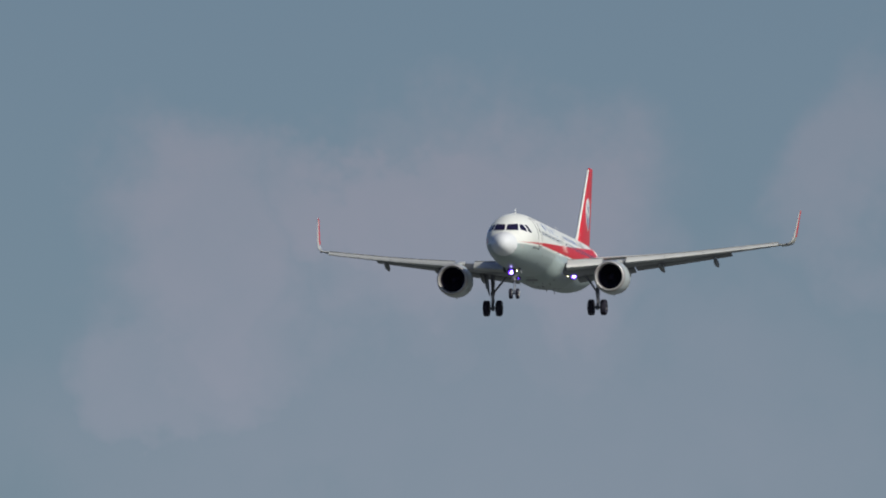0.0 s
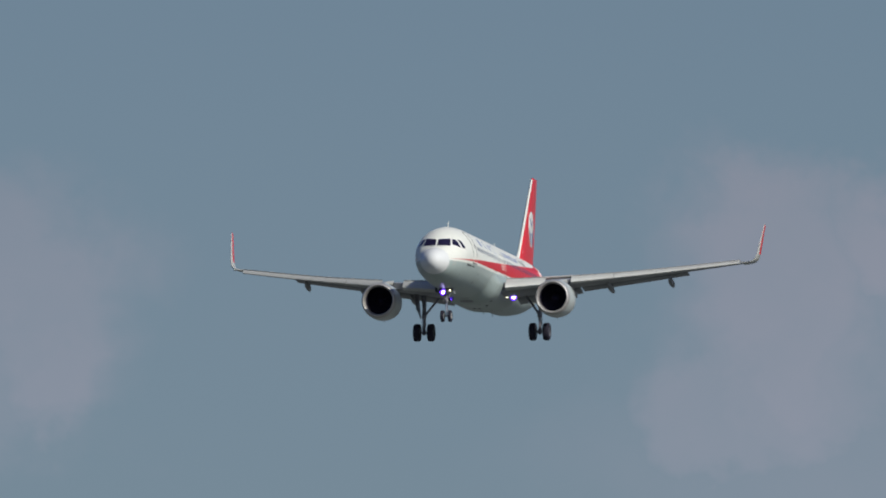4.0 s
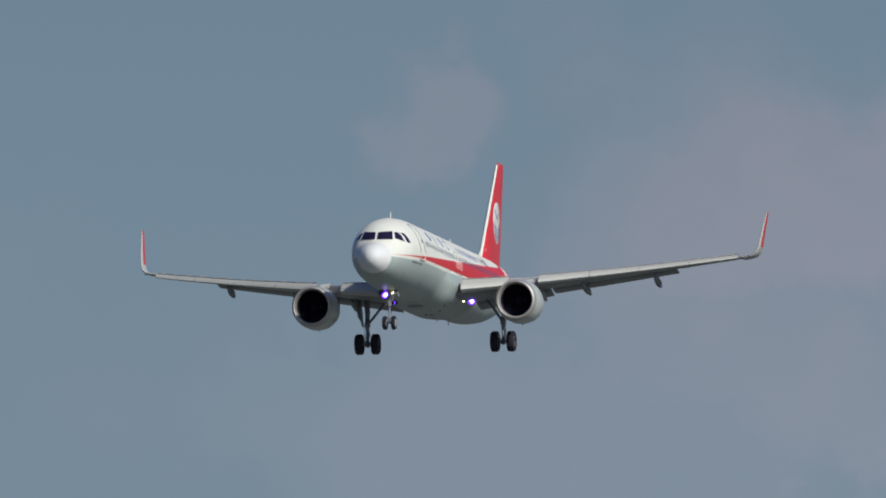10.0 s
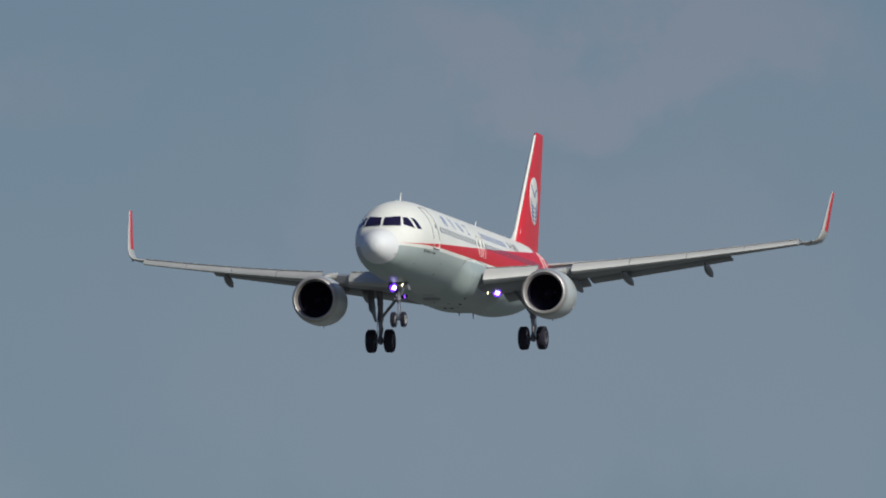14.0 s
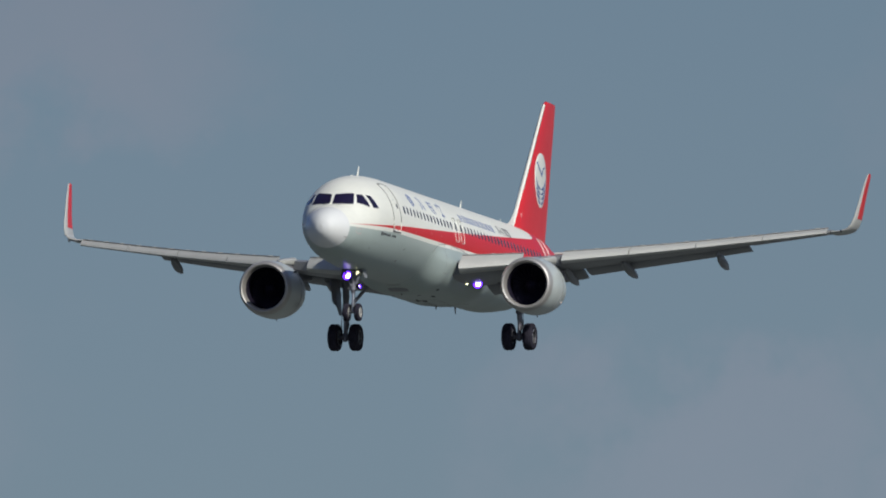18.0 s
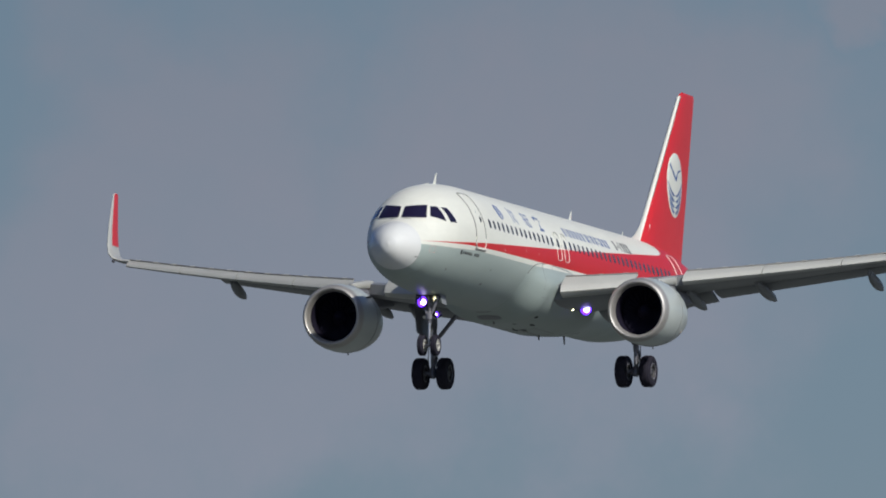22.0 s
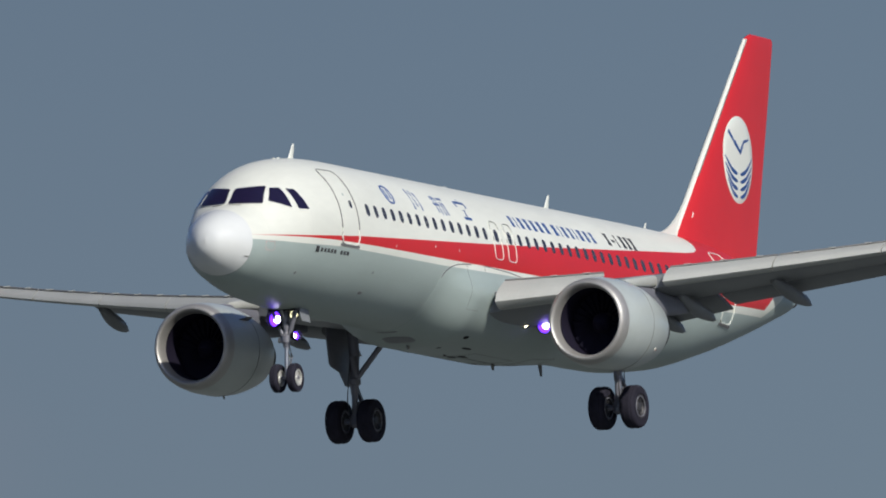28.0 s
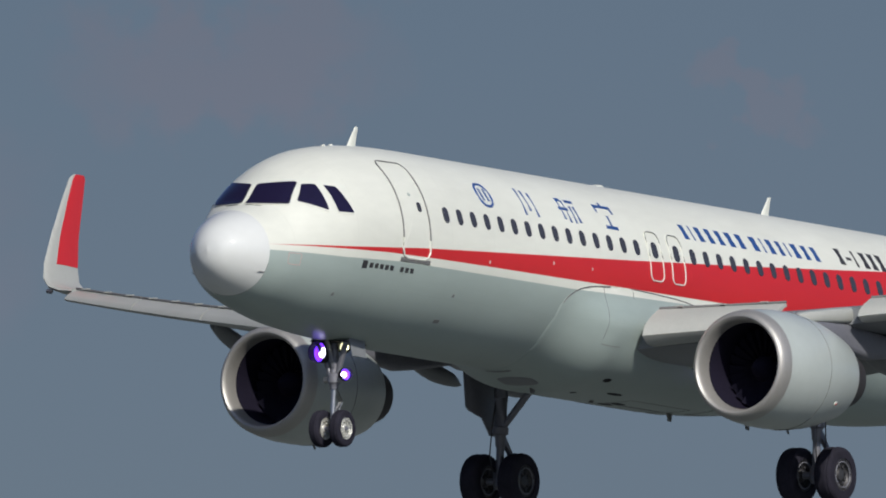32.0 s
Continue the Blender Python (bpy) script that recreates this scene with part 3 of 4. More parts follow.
def bulge(s, low):
    """A point of the fairing at a station and an angle below the wing root."""
    steep = 180 - low if low > 90 else low
    start = hermite(EDGE, max(7.0, steep))[0]
    base = skin(s, -low, 0.0)
    a = radians(low)
    r = ((abs(math.cos(a)) / 2.24) ** 2.7 + (abs(math.sin(a)) / 2.37) ** 2.7) ** (-1 / 2.7)
    full = Vector((NOSE - s, r * math.cos(a), -r * math.sin(a) + lift(s)))
    k = ease((s - start) / 2.0) * ease((22.4 - s) / 4.6) * ease((steep - 6.0) / 22.0)
    p = base + (full - base) * k
    out = Vector((0, math.cos(a), -math.sin(a)))
    return p + out * (0.012 * ease((s - start + 0.06) / 0.08) * ease((23.8 - s) / 0.1) - 0.03 * (1 - ease((s - start + 0.08) / 0.06)) - 0.05 * (1 - ease((23.7 - s) / 0.15)))


rings = [[bulge(10.5 + 0.08 * i if i < 35 else 13.3 + 0.5 * (i - 35), 6.5 + 167 * j / 70) for j in range(71)] for i in range(57)]
fairing = part("belly_fairing", Mesh().loft(rings, False, False), M_LIVERY, airliner, "pale grey wing-body fairing")
for side in (1, -1):
    # the seam climbs round the front edge and runs back over the wing root
    edge = [bulge(hermite(EDGE, d)[0] + 0.02, d) for d in (21.0, 18.0, 15.5, 13.0, 11.0, 9.5, 8.7, 8.0, 7.5)]
    edge += [bulge(a, d) for a, d in ((12.3, 7.15), (12.65, 6.95), (13.4, 6.9), (14.15, 7.5), (14.9, 8.3), (15.3, 9.3), (15.6, 10.3))]
    part("fairing_seam", Mesh().tube([(p.x, side * p.y, p.z) for p in edge], 0.013, 6), M_SEAL, fairing)
    for line in ([(12.10 + 0.06 * math.sin(math.pi * (d - 8) / 28), d) for d in range(8, 38, 3)], [(12.12 + 0.1 * k, 37.4 - 0.1 * k) for k in range(7)], [(13.22, d) for d in (8.0, 10.0, 12.0)]):
        part("panel_seam", Mesh().tube([(p.x, side * p.y, p.z) for p in (bulge(a, d) for a, d in line)], 0.006, 6), M_SEAL, fairing, "hairline panel joint")
    for a, d, w, h in ((13.25, 57.0, 0.15, 1.7), (13.22, 76.5, 0.08, 1.8), (14.32, 69.0, 0.30, 1.5), (15.62, 86.0, 0.26, 2.2)):
        loop = []
        for k in range(14):
            p = bulge(a + w * math.cos(math.pi * k / 7), d + h * math.sin(math.pi * k / 7))
            loop.append((p.x, side * p.y, p.z - 0.006))
        # flat dark plate, the opening's shade put into its colour
        part("air_inlet", Mesh().slab(loop, (0, 0, 0.03)), M_DARK, fairing)
# two grey sheets across the keel paint the shade of shallow scoops under the fairing's front
for a, reach, w in ((11.95, 13, 0.32), (11.20, 10, 0.08)):
    rows = []
    for k in range(13):
        d = 90 + reach * (k - 6) / 6
        half = w * math.sqrt(max(0.004, 1 - ((k - 6) / 6) ** 2))
        rows.append([bulge(a + half * q, d) - Vector((0, 0, 0.009 if abs(q) < 0.9 and 0 < k < 12 else -0.02)) for q in (-1.0, -0.85, -0.4, 0.0, 0.4, 0.85, 1.0)])
    part("ram_inlet_shade", Mesh().loft([[tuple(p) for p in row] for row in rows], False, False), M_WING, fairing, "grey sheet for a scoop's shade under the fairing's front")

# doors and panels on the belly
for name, s0, s1, d0, d1 in (("wheel_well_door", 15.3, 17.6, 74.0, 89.3), ("belly_panel", 18.2, 19.8, 66.0, 86.0)):
    for side in (1, -1):
        pts = []
        for (a, b), (c, d) in (((s0, d0), (s1, d0)), ((s1, d0), (s1, d1)), ((s1, d1), (s0, d1)), ((s0, d1), (s0, d0))):
            for i in range(10):
                p = bulge(a + (c - a) * i / 10, b + (d - b) * i / 10)
                pts.append((p.x, p.y * side, p.z))
        part(name, Mesh().ring_tube(pts, 0.007), M_SEAL, fairing)

# ---- wings ----


def lead(y, side=1):
    """The clean leading edge: place along the body and height; the two wings bend a little differently in the air."""
    rise = 0.110 * y + 0.0018 * y * y if side > 0 else 0.090 * y + 0.0021 * y * y
    return -(11.85 + 0.5 * y), -1.39 + rise


def trail(y):
    return -19.1 if y < 6.4 else -19.1 - 0.2524 * (y - 6.4)


def foil(u, thick):
    """Half thickness of the section at a fraction of the chord."""
    return thick * 5 * (0.2969 * math.sqrt(max(u, 0)) - 0.126 * u - 0.3516 * u * u + 0.2843 * u**3 - 0.1015 * u**4)


def section(y, u0, u1, side, thick=None, n=14, grow=1.0):
    """A loop round the part of the wing's section between two fractions of its chord."""
    x, z = lead(y, side)
    c = x - trail(y)
    th = thick or 0.145 - 0.035 * min(1, y / 12)
    twist = radians(3.2 - 4.2 * min(1, y / 14))
    us = [u0 + (u1 - u0) * (1 - math.cos(math.pi * k / n)) / 2 for k in range(n + 1)]
    loop = []
    for u, s in [(u, 1) for u in reversed(us)] + [(u, -1) for u in us[1:]]:
        h = foil(u, th) * s * grow + 0.018 * math.sin(math.pi * u)
        dx, dz = u * c, h * c
        loop.append((x - dx * math.cos(twist) - dz * math.sin(twist), side * y, z - dx * math.sin(twist) + dz * math.cos(twist)))
    return loop


def flap_loop(y, side, turn, reach, drop, chord):
    """A drooped flap's section behind the wing."""
    x, z = lead(y, side)
    c = x - trail(y)
    tw = radians(3.2 - 4.2 * min(1, y / 14))
    hx, hz = x - 0.80 * c * math.cos(tw) - reach, z - 0.80 * c * math.sin(tw) + drop
    a = radians(turn)
    loop = []
    us = [(1 - math.cos(math.pi * k / 9)) / 2 for k in range(10)]
    for u, s in [(u, 1) for u in reversed(us)] + [(u, -1) for u in us[1:]]:
        h = foil(u, 0.13) * s * chord
        dx = u * chord
        loop.append((hx - dx * math.cos(a) + h * math.sin(a) * -1, side * y, hz - dx * math.sin(a) + h * math.cos(a)))
    return loop


def slat_loop(y, side):
    """A leading-edge slat, slid forward and drooped: a thin curved shell."""
    x, z = lead(y, side)
    c = x - trail(y)
    th = 0.145 - 0.035 * min(1, y / 12)
    a = radians(21)
    w = max(0.50, 0.10 * c + 0.19)
    outer, inner = [], []
    for k in range(11):
        q = -0.66 + 1.66 * k / 10
        u = abs(q) * w / c
        h = foil(u, th) * c * (1 if q >= 0 else -1) * 1.1
        dx = u * c
        outer.append((dx, h))
    for k in range(10, -1, -1):
        q = -0.66 + 1.66 * k / 10
        u = abs(q) * w / c
        h = foil(u, th) * c * (1 if q >= 0 else -1) * 1.1
        dx = u * c
        inner.append((dx + 0.05 + 0.06 * (1 - abs(q)), h * 0.8 - 0.01))
    loop = []
    for dx, h in outer + inner:
        loop.append((x + 0.20 - dx * math.cos(a) + h * math.sin(a), side * y, z - (0.09 if side > 0 else 0.13) + dx * math.sin(a) * 0.9 + h * math.cos(a)))
    return loop


TIP = ((16.75, 0.74, -20.22, 1.70), (17.1, 0.77, -20.27, 1.55), (17.40, 0.86, -20.32, 1.46), (17.58, 1.05, -20.40, 1.40), (17.68, 1.38, -20.56, 1.30),
       (17.76, 2.0, -20.92, 1.06), (17.84, 2.8, -21.42, 0.80), (17.9, 3.30, -21.78, 0.60), (17.905, 3.39, -21.95, 0.40))


def tip_loop(i, side, u0=0.0, out=0.0):
    y, z, x, c = TIP[i]
    y += 0.06 if side > 0 else -0.11
    z += 0.19 if side > 0 else 0.03
    a, b = TIP[max(0, i - 1)], TIP[min(len(TIP) - 1, i + 1)]
    d = Vector((0, b[0] - a[0], b[1] - a[1])).normalized()
    up = Vector((0, -d.z, d.y))
    us = [u0 + (1 - u0) * (1 - math.cos(math.pi * k / 9)) / 2 for k in range(10)]
    loop = []
    for u, s in [(u, 1) for u in reversed(us)] + [(u, -1) for u in us]:
        p = up * ((foil(u, 0.10) * c + out) * s)
        loop.append((x - u * c, side * (y + p.y), z + p.z))
    return loop


def between(a, b, n):
    return [a + (b - a) * k / n for k in range(n + 1)]


for side in (1, -1):
    ys = between(1.2, 6.4, 8) + between(6.8, 16.75, 18)
    wing = part("wing", Mesh().loft([section(y, 0.05, 0.80 if y < 13.3 else 0.78, side) for y in ys]), M_WING, airliner, "swept grey metal wing")
    # slats: one inboard and four outboard of the engine
    for y0, y1 in ((2.35, 4.75), (6.35, 8.95), (8.98, 11.55), (11.58, 14.15), (14.18, 16.65)):
        part("slat", Mesh().loft([slat_loop(y, side) for y in between(y0, y1, 6)]), M_SLAT, wing, "pale drooped leading-edge slat")
        tops = [max(slat_loop(y, side)[:11], key=lambda p: p[2]) for y in between(y0, y1, 6)]
        part("slat_top_strip", Mesh().tube([(x - 0.03, y, z + 0.025) for x, y, z in tops], 0.030, 8), M_SEAL, wing, "dark strip along the slat's upper edge")
        for k in (1, 3, 5):
            x, y, z = max(slat_loop(y0 + (y1 - y0) * k / 6, side)[:11], key=lambda p: p[2])
            part("slat_track", Mesh().tube([(x + 0.02, y - 0.10, z + 0.045), (x + 0.02, y + 0.10, z + 0.045)], 0.016, 8), M_SLAT, wing, "small pale track cover")
    part("inboard_flap", Mesh().loft([flap_loop(y, side, 17, 0.06, -0.06, 1.40 - 0.05 * y) for y in between(2.2, 6.35, 5)]), M_WING, wing, "lowered flap")
    part("outboard_flap", Mesh().loft([flap_loop(y, side, 13, 0.04, -0.03, 1.36 - 0.045 * y) for y in between(6.45, 13.15, 8)]), M_WING, wing, "lowered flap")
    part("aileron", Mesh().loft([section(y, 0.785, 1.0, side) for y in between(13.35, 16.6, 4)]), M_WING, wing)
    sharklet = part("winglet", Mesh().loft([tip_loop(i, side) for i in range(len(TIP))]), M_SLAT, airliner, "upturned pale wing tip with a red outer panel")
    part("red_panel", Mesh().loft([tip_loop(i, side, 0.30 - 0.04 * (i - 4), 0.006) for i in range(4, len(TIP))]), M_RED, sharklet, "red painted winglet panel")
    part("navigation_light", Mesh().lathe((-20.28, side * 17.25, 0.85 + (0.13 if side > 0 else -0.07)), (1, 0, 0), ((-0.1, 0.05), (0.02, 0.05), (0.06, 0.03), (0.075, 0.002)), 12), M_PANE, sharklet)
    # flap track fairings, the rear half drooped with the flap
    for y, tx, tz, long in ((4.8, -19.6, -1.62, 2.3), (6.0, -18.95, -1.42, 2.3), (8.3, -20.1, -1.04, 2.5), (12.2, -20.6, -0.66, 1.7)):
        tz -= 0.16 if side < 0 and y < 7 else 0.0
        rings = []
        for k in range(15):
            u = k / 14
            top = tz + 0.20 + 0.46 * (1 - u) if u < 0.9 else tz + 0.03 + 0.216 * (1 - u) / 0.1
            low = tz + 0.42 * (1 - u) ** 1.3 - 0.13 * math.sin(math.pi * u) if u < 0.99 else tz + 0.02
            deep = top - low
            w = 0.17 * math.sin(math.pi * min(0.97, 0.12 + 0.85 * u)) + 0.012
            rings.append([(tx + long * (1 - u), side * (y + w * math.cos(2 * math.pi * q / 16)), top - deep / 2 + deep / 2 * math.sin(2 * math.pi * q / 16)) for q in range(16)])
        part("flap_track_fairing", Mesh().loft(rings), M_WING, wing, "grey canoe-shaped fairing")

# ---- engines ----
BIG = 1.03  # nacelle size


def shifted(profile, n=48, side=1, droop=0.0):
    return Mesh().lathe((EX, side * EY, EZ), (-1, 0, 0), [(d, r * BIG) for d, r in profile], n)


for side, EX, EY, EZ in ((1, -11.0, 5.83, -2.0), (-1, -10.98, 5.78, -2.1)):
    cowl = part("engine", shifted(((0.30, 1.125), (0.5, 1.155), (0.9, 1.19), (1.4, 1.195), (1.9, 1.175), (2.4, 1.11), (2.9, 1.00), (3.2, 0.92), (3.32, 0.885), (3.31, 0.85), (3.1, 0.87), (2.6, 0.93)), 56, side), M_COWL, airliner, "pale grey turbofan nacelle")
    part("intake_lip", shifted(((0.31, 1.128), (0.2, 1.108), (0.1, 1.078), (0.04, 1.045), (0.005, 1.005), (0.0, 0.975), (0.02, 0.948), (0.07, 0.920), (0.16, 0.896), (0.28, 0.878), (0.36, 0.870)), 56, side), M_LIP, cowl, "polished metal intake ring")
    part("intake_duct", shifted(((0.35, 0.871), (0.5, 0.866), (0.8, 0.872), (1.15, 0.88), (1.3, 0.88), (1.32, 0.3)), 48, side), M_DUCT, cowl, "inner duct coloured as dark as its shade")
    for k in range(24):
        a = 2 * math.pi * k / 24
        rows = []
        for r in (0.27, 0.45, 0.65, 0.855):
            tw = radians(28 + 34 * (r - 0.27) / 0.6)
            w = 0.14 + 0.08 * r
            row = []
            for q in (-1, 1):
                da, dx = q * w * math.sin(tw) / (2 * r), q * w * math.cos(tw) / 2
                row.append((EX - 1.08 - dx, side * EY + r * math.cos(a + da), EZ + r * math.sin(a + da)))
            rows.append([row[0], row[1], (row[1][0] - 0.012, row[1][1], row[1][2]), (row[0][0] - 0.012, row[0][1], row[0][2])])
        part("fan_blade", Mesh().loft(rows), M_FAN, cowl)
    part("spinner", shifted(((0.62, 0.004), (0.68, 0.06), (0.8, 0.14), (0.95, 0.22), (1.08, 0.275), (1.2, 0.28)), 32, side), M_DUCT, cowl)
    part("core_nozzle", shifted(((2.5, 0.76), (3.2, 0.74), (3.75, 0.66), (4.15, 0.55), (4.15, 0.52), (3.9, 0.54)), 40, side), M_HOT, cowl, "dark hot core nozzle")
    part("exhaust_cone", shifted(((3.7, 0.34), (4.2, 0.30), (4.7, 0.16), (4.95, 0.02)), 32, side), M_HOT, cowl)
    part("cowl_seam", Mesh().ring_tube([(EX - 1.75, side * EY + 1.184 * BIG * math.cos(radians(6 * k)), EZ + 1.184 * BIG * math.sin(radians(6 * k))) for k in range(60)], 0.006, 5), M_SEAL, cowl)
    for ang in (38,):
        a = radians(ang)
        c, w = math.cos(a) * -side, math.sin(a)
        b = lambda d, r: (EX - d, side * EY + r * c, EZ + r * w)
        plate = [b(0.85, 1.17), b(1.55, 1.17), b(1.6, 1.40), b(1.35, 1.36)]
        part("nacelle_strake", Mesh().slab(plate, (0, 0.02 * w, -0.02 * c)), M_SEAL, cowl)
    for d, ang, rr, mt in ((2.35, -34, 0.055, M_WHITE), (2.35, -34, 0.03, M_RED)):
        a = radians(ang)
        c, w = math.cos(a) * side, math.sin(a)
        q = 1.125 * BIG + (0.004 if rr > 0.05 else 0.008)
        part("nacelle_marking", Mesh().lathe((EX - d, side * EY + q * c, EZ + q * w), (-0.14, c, w), ((-0.02, rr), (0.0, rr), (0.003, rr * 0.6), (0.004, 0.002)), 12), mt, cowl, "small round service marking")
    part("drain_mast", Mesh().tube([(EX - 2.0, side * EY, EZ - 1.16), (EX - 2.08, side * EY, EZ - 1.27)], 0.03, 8, 0.02), M_SEAL, cowl)
    # pylon from the cowl's top back under the wing, with a pale cap at the wing's front edge
    rings = []
    for x, z0, z1, w in ((EX - 1.2, -1.05, -0.88, 0.03), (EX - 1.7, -1.1, -0.84, 0.09), (EX - 2.4, -1.2, -0.80, 0.14), (EX - 3.2, -1.3, -0.78, 0.17), (EX - 4.1, -1.4, -0.80, 0.18), (EX - 5.0, -1.5, -0.90, 0.18), (EX - 5.9, -1.4, -0.95, 0.16), (EX - 7.2, -1.2, -1.0, 0.08)):
        loop = []
        for k in range(16):
            a = 2 * math.pi * k / 16
            loop.append((x, side * EY + w * math.copysign(abs(math.cos(a)) ** 0.6, math.cos(a)), (z0 + z1) / 2 + (z1 - z0) / 2 * math.copysign(abs(math.sin(a)) ** 0.6, math.sin(a))))
        rings.append(loop)
    pylon = part("pylon", Mesh().loft(rings), M_STRUT, airliner, "dark grey engine pylon under the wing")
    rings = []
    for x, z0, z1, w in ((-13.3, -0.86, -0.76, 0.05), (-13.5, -0.92, -0.70, 0.16), (-14.0, -0.88, -0.62, 0.20), (-14.7, -0.84, -0.52, 0.23), (-15.2, -0.80, -0.46, 0.23), (-15.4, -0.76, -0.48, 0.2)):
        loop = []
        for k in range(16):
            a = 2 * math.pi * k / 16
            loop.append((x, side * EY + w * math.copysign(abs(math.cos(a)) ** 0.5, math.cos(a)), (z0 + z1) / 2 + (z1 - z0) / 2 * math.copysign(abs(math.sin(a)) ** 0.5, math.sin(a))))
        rings.append(loop)
    part("pylon_cap", Mesh().loft(rings), M_SLAT, pylon, "pale fairing block over the pylon")

# ---- tail ----


def blade(rows, thick, axis, n=9):
    """A tapered aerofoil from rows of (x of the front edge, chord, place of the section)."""
    us = [(1 - math.cos(math.pi * k / n)) / 2 for k in range(n + 1)]
    rings = []
    for x, c, y, z in rows:
        loop = []
        for u, s in [(u, 1) for u in reversed(us)] + [(u, -1) for u in us[1:]]:
            h = foil(u, thick) * s * c
            loop.append((x - u * c, y + (h if axis == "y" else 0), z + (h if axis == "z" else 0)))
        rings.append(loop)
    return Mesh().loft(rings)


FIN = [(-29.27 - 4.93 * u - (0.0 if u < 0.985 else 0.12), (5.48 - 3.68 * u - (0.0 if u < 0.985 else 0.2)), 0.0, 2.0 + 5.90 * u) for u in (0.0, 0.15, 0.3, 0.45, 0.6, 0.75, 0.9, 0.98, 1.0)]
FIN = [(-28.60, 6.0, 0.0, 1.2)] + FIN
fin = part("tail_fin", blade(FIN, 0.10, "y"), M_RED, airliner, "tall red tail fin with a pale front edge")
strip = []
for x, c, y, z in FIN[1:-1]:
    w = 0.085
    strip.append([(x + 0.022 - u * w, (foil(u * w / c, 0.10) * c + 0.007) * s, z) for u, s in ((1, 1), (0.6, 1), (0.3, 1), (0.1, 1), (0.0, 0), (0.1, -1), (0.3, -1), (0.6, -1), (1, -1))])
part("fin_leading_edge", Mesh().loft(strip), M_WHITE, fin, "white metal leading edge")
for way in (1, -1):
    part("fin_edge_line", Mesh().tube([(x - 0.09, way * (foil(0.10 / c, 0.10) * c + 0.006), z) for x, c, y, z in FIN[3:-1]], 0.016, 6), M_SEAL, fin, "dark seam behind the front edge")
dorsal = []
for k in range(13):
    u = k / 12
    x, z1, w = -28.2 - 2.1 * u, 2.04 + 1.16 * u**2.0, 0.03 + 0.12 * u
    z0 = max(1.85, 2.0 - (x + 29.72) / 0.836)
    dorsal.append([(x, w + 0.04, z0), (x, w * 0.7, (z0 + z1) / 2), (x + 0.02, 0.03, z1), (x + 0.02, -0.03, z1), (x, -w * 0.7, (z0 + z1) / 2), (x, -w - 0.04, z0)])
part("dorsal_fillet", Mesh().loft(dorsal), M_WHITE, fin, "white curved fin root")
part("rudder_seam", Mesh().tube([(-33.45 - 1.65 * u, 0.0, 2.4 + 5.3 * u) for u in (0, 1)], 0.012, 6), M_SEAL, fin)
part("fin_tip_cap", Mesh().tube([(-34.5, 0, 7.90), (-35.85, 0, 7.90)], 0.05, 8, 0.02), M_RED, fin)
for side in (1, -1):
    def on_fin(x, z, out):
        for a, b in zip(FIN, FIN[1:]):
            if z <= b[3]:
                break
        k = (z - a[3]) / (b[3] - a[3])
        x0, c = a[0] + (b[0] - a[0]) * k, a[1] + (b[1] - a[1]) * k
        u = min(0.97, max(0.02, (x0 - x) / c))
        return (x, side * (foil(u, 0.10) * c + out), z)

    def fin_shape(loop, out):
        cx, cz = sum(p[0] for p in loop) / len(loop), sum(p[1] for p in loop) / len(loop)
        m = Mesh()
        m.loft([[on_fin(cx + (x - cx) * k, cz + (z - cz) * k, out if k < 1.01 else 0.0) for x, z in loop] for k in (1.012, 1.0, 0.75, 0.5, 0.25, 0.02)])
        return m

    ECX, ECZ, ERX, ERZ = -33.30, 4.40, 1.04, 1.18
    disc = part("tail_disc", fin_shape([(ECX + ERX * math.cos(2 * math.pi * k / 40), ECZ + ERZ * math.sin(2 * math.pi * k / 40)) for k in range(40)], 0.008), M_WHITE, fin, "white round tail emblem")
    # plain blue shapes on the disc: a thin V above, curved bands below
    for a, b, w in (((-32.64, 5.16), (-33.0, 4.86), 0.12), ((-33.0, 4.88), (-33.42, 4.60), 0.14), ((-33.40, 4.60), (-33.66, 4.93), 0.12), ((-33.64, 4.92), (-34.0, 5.0), 0.09)):
        d = Vector((b[0] - a[0], b[1] - a[1])).normalized() * w / 2
        part("emblem_band", fin_shape([(a[0] - d.y, a[1] + d.x), (b[0] - d.y * 0.6, b[1] + d.x * 0.6), (b[0] + d.y * 0.6, b[1] - d.x * 0.6), (a[0] + d.y, a[1] - d.x)], 0.014), M_BLUE, disc)
    for row in range(4):
        z = ECZ - 0.02 - 0.21 * row
        for way in (1, -1):
            half = ERX * math.sqrt(max(0.05, 1 - ((z - ECZ) / ERZ) ** 2)) * 0.93
            loop = []
            for k in range(7):
                u = k / 6
                loop.append((ECX + way * (half * (1 - u) + 0.10 * u), max(ECZ - 0.95 * ERZ, z + 0.12 - 0.46 * math.sin(u * 1.5))))
            low = [(x, zz - 0.115 * math.sin(math.pi * (k + 1) / 8)) for k, (x, zz) in enumerate(loop)]
            part("emblem_band", fin_shape(loop + low[::-1], 0.014), M_BLUE, disc)
for side in (1, -1):
    rows = [(-32.1 - 3.35 * u, 3.6 - 2.2 * u, side * (0.55 + 5.65 * u), 1.05 + 0.62 * u) for u in (0.0, 0.25, 0.5, 0.75, 0.96, 1.0)]
    rows[-1] = (rows[-1][0] - 0.2, rows[-1][1] - 0.3, rows[-1][2], rows[-1][3])
    part("tailplane", blade(rows, 0.09, "z"), M_SLAT, airliner, "pale grey horizontal stabiliser")
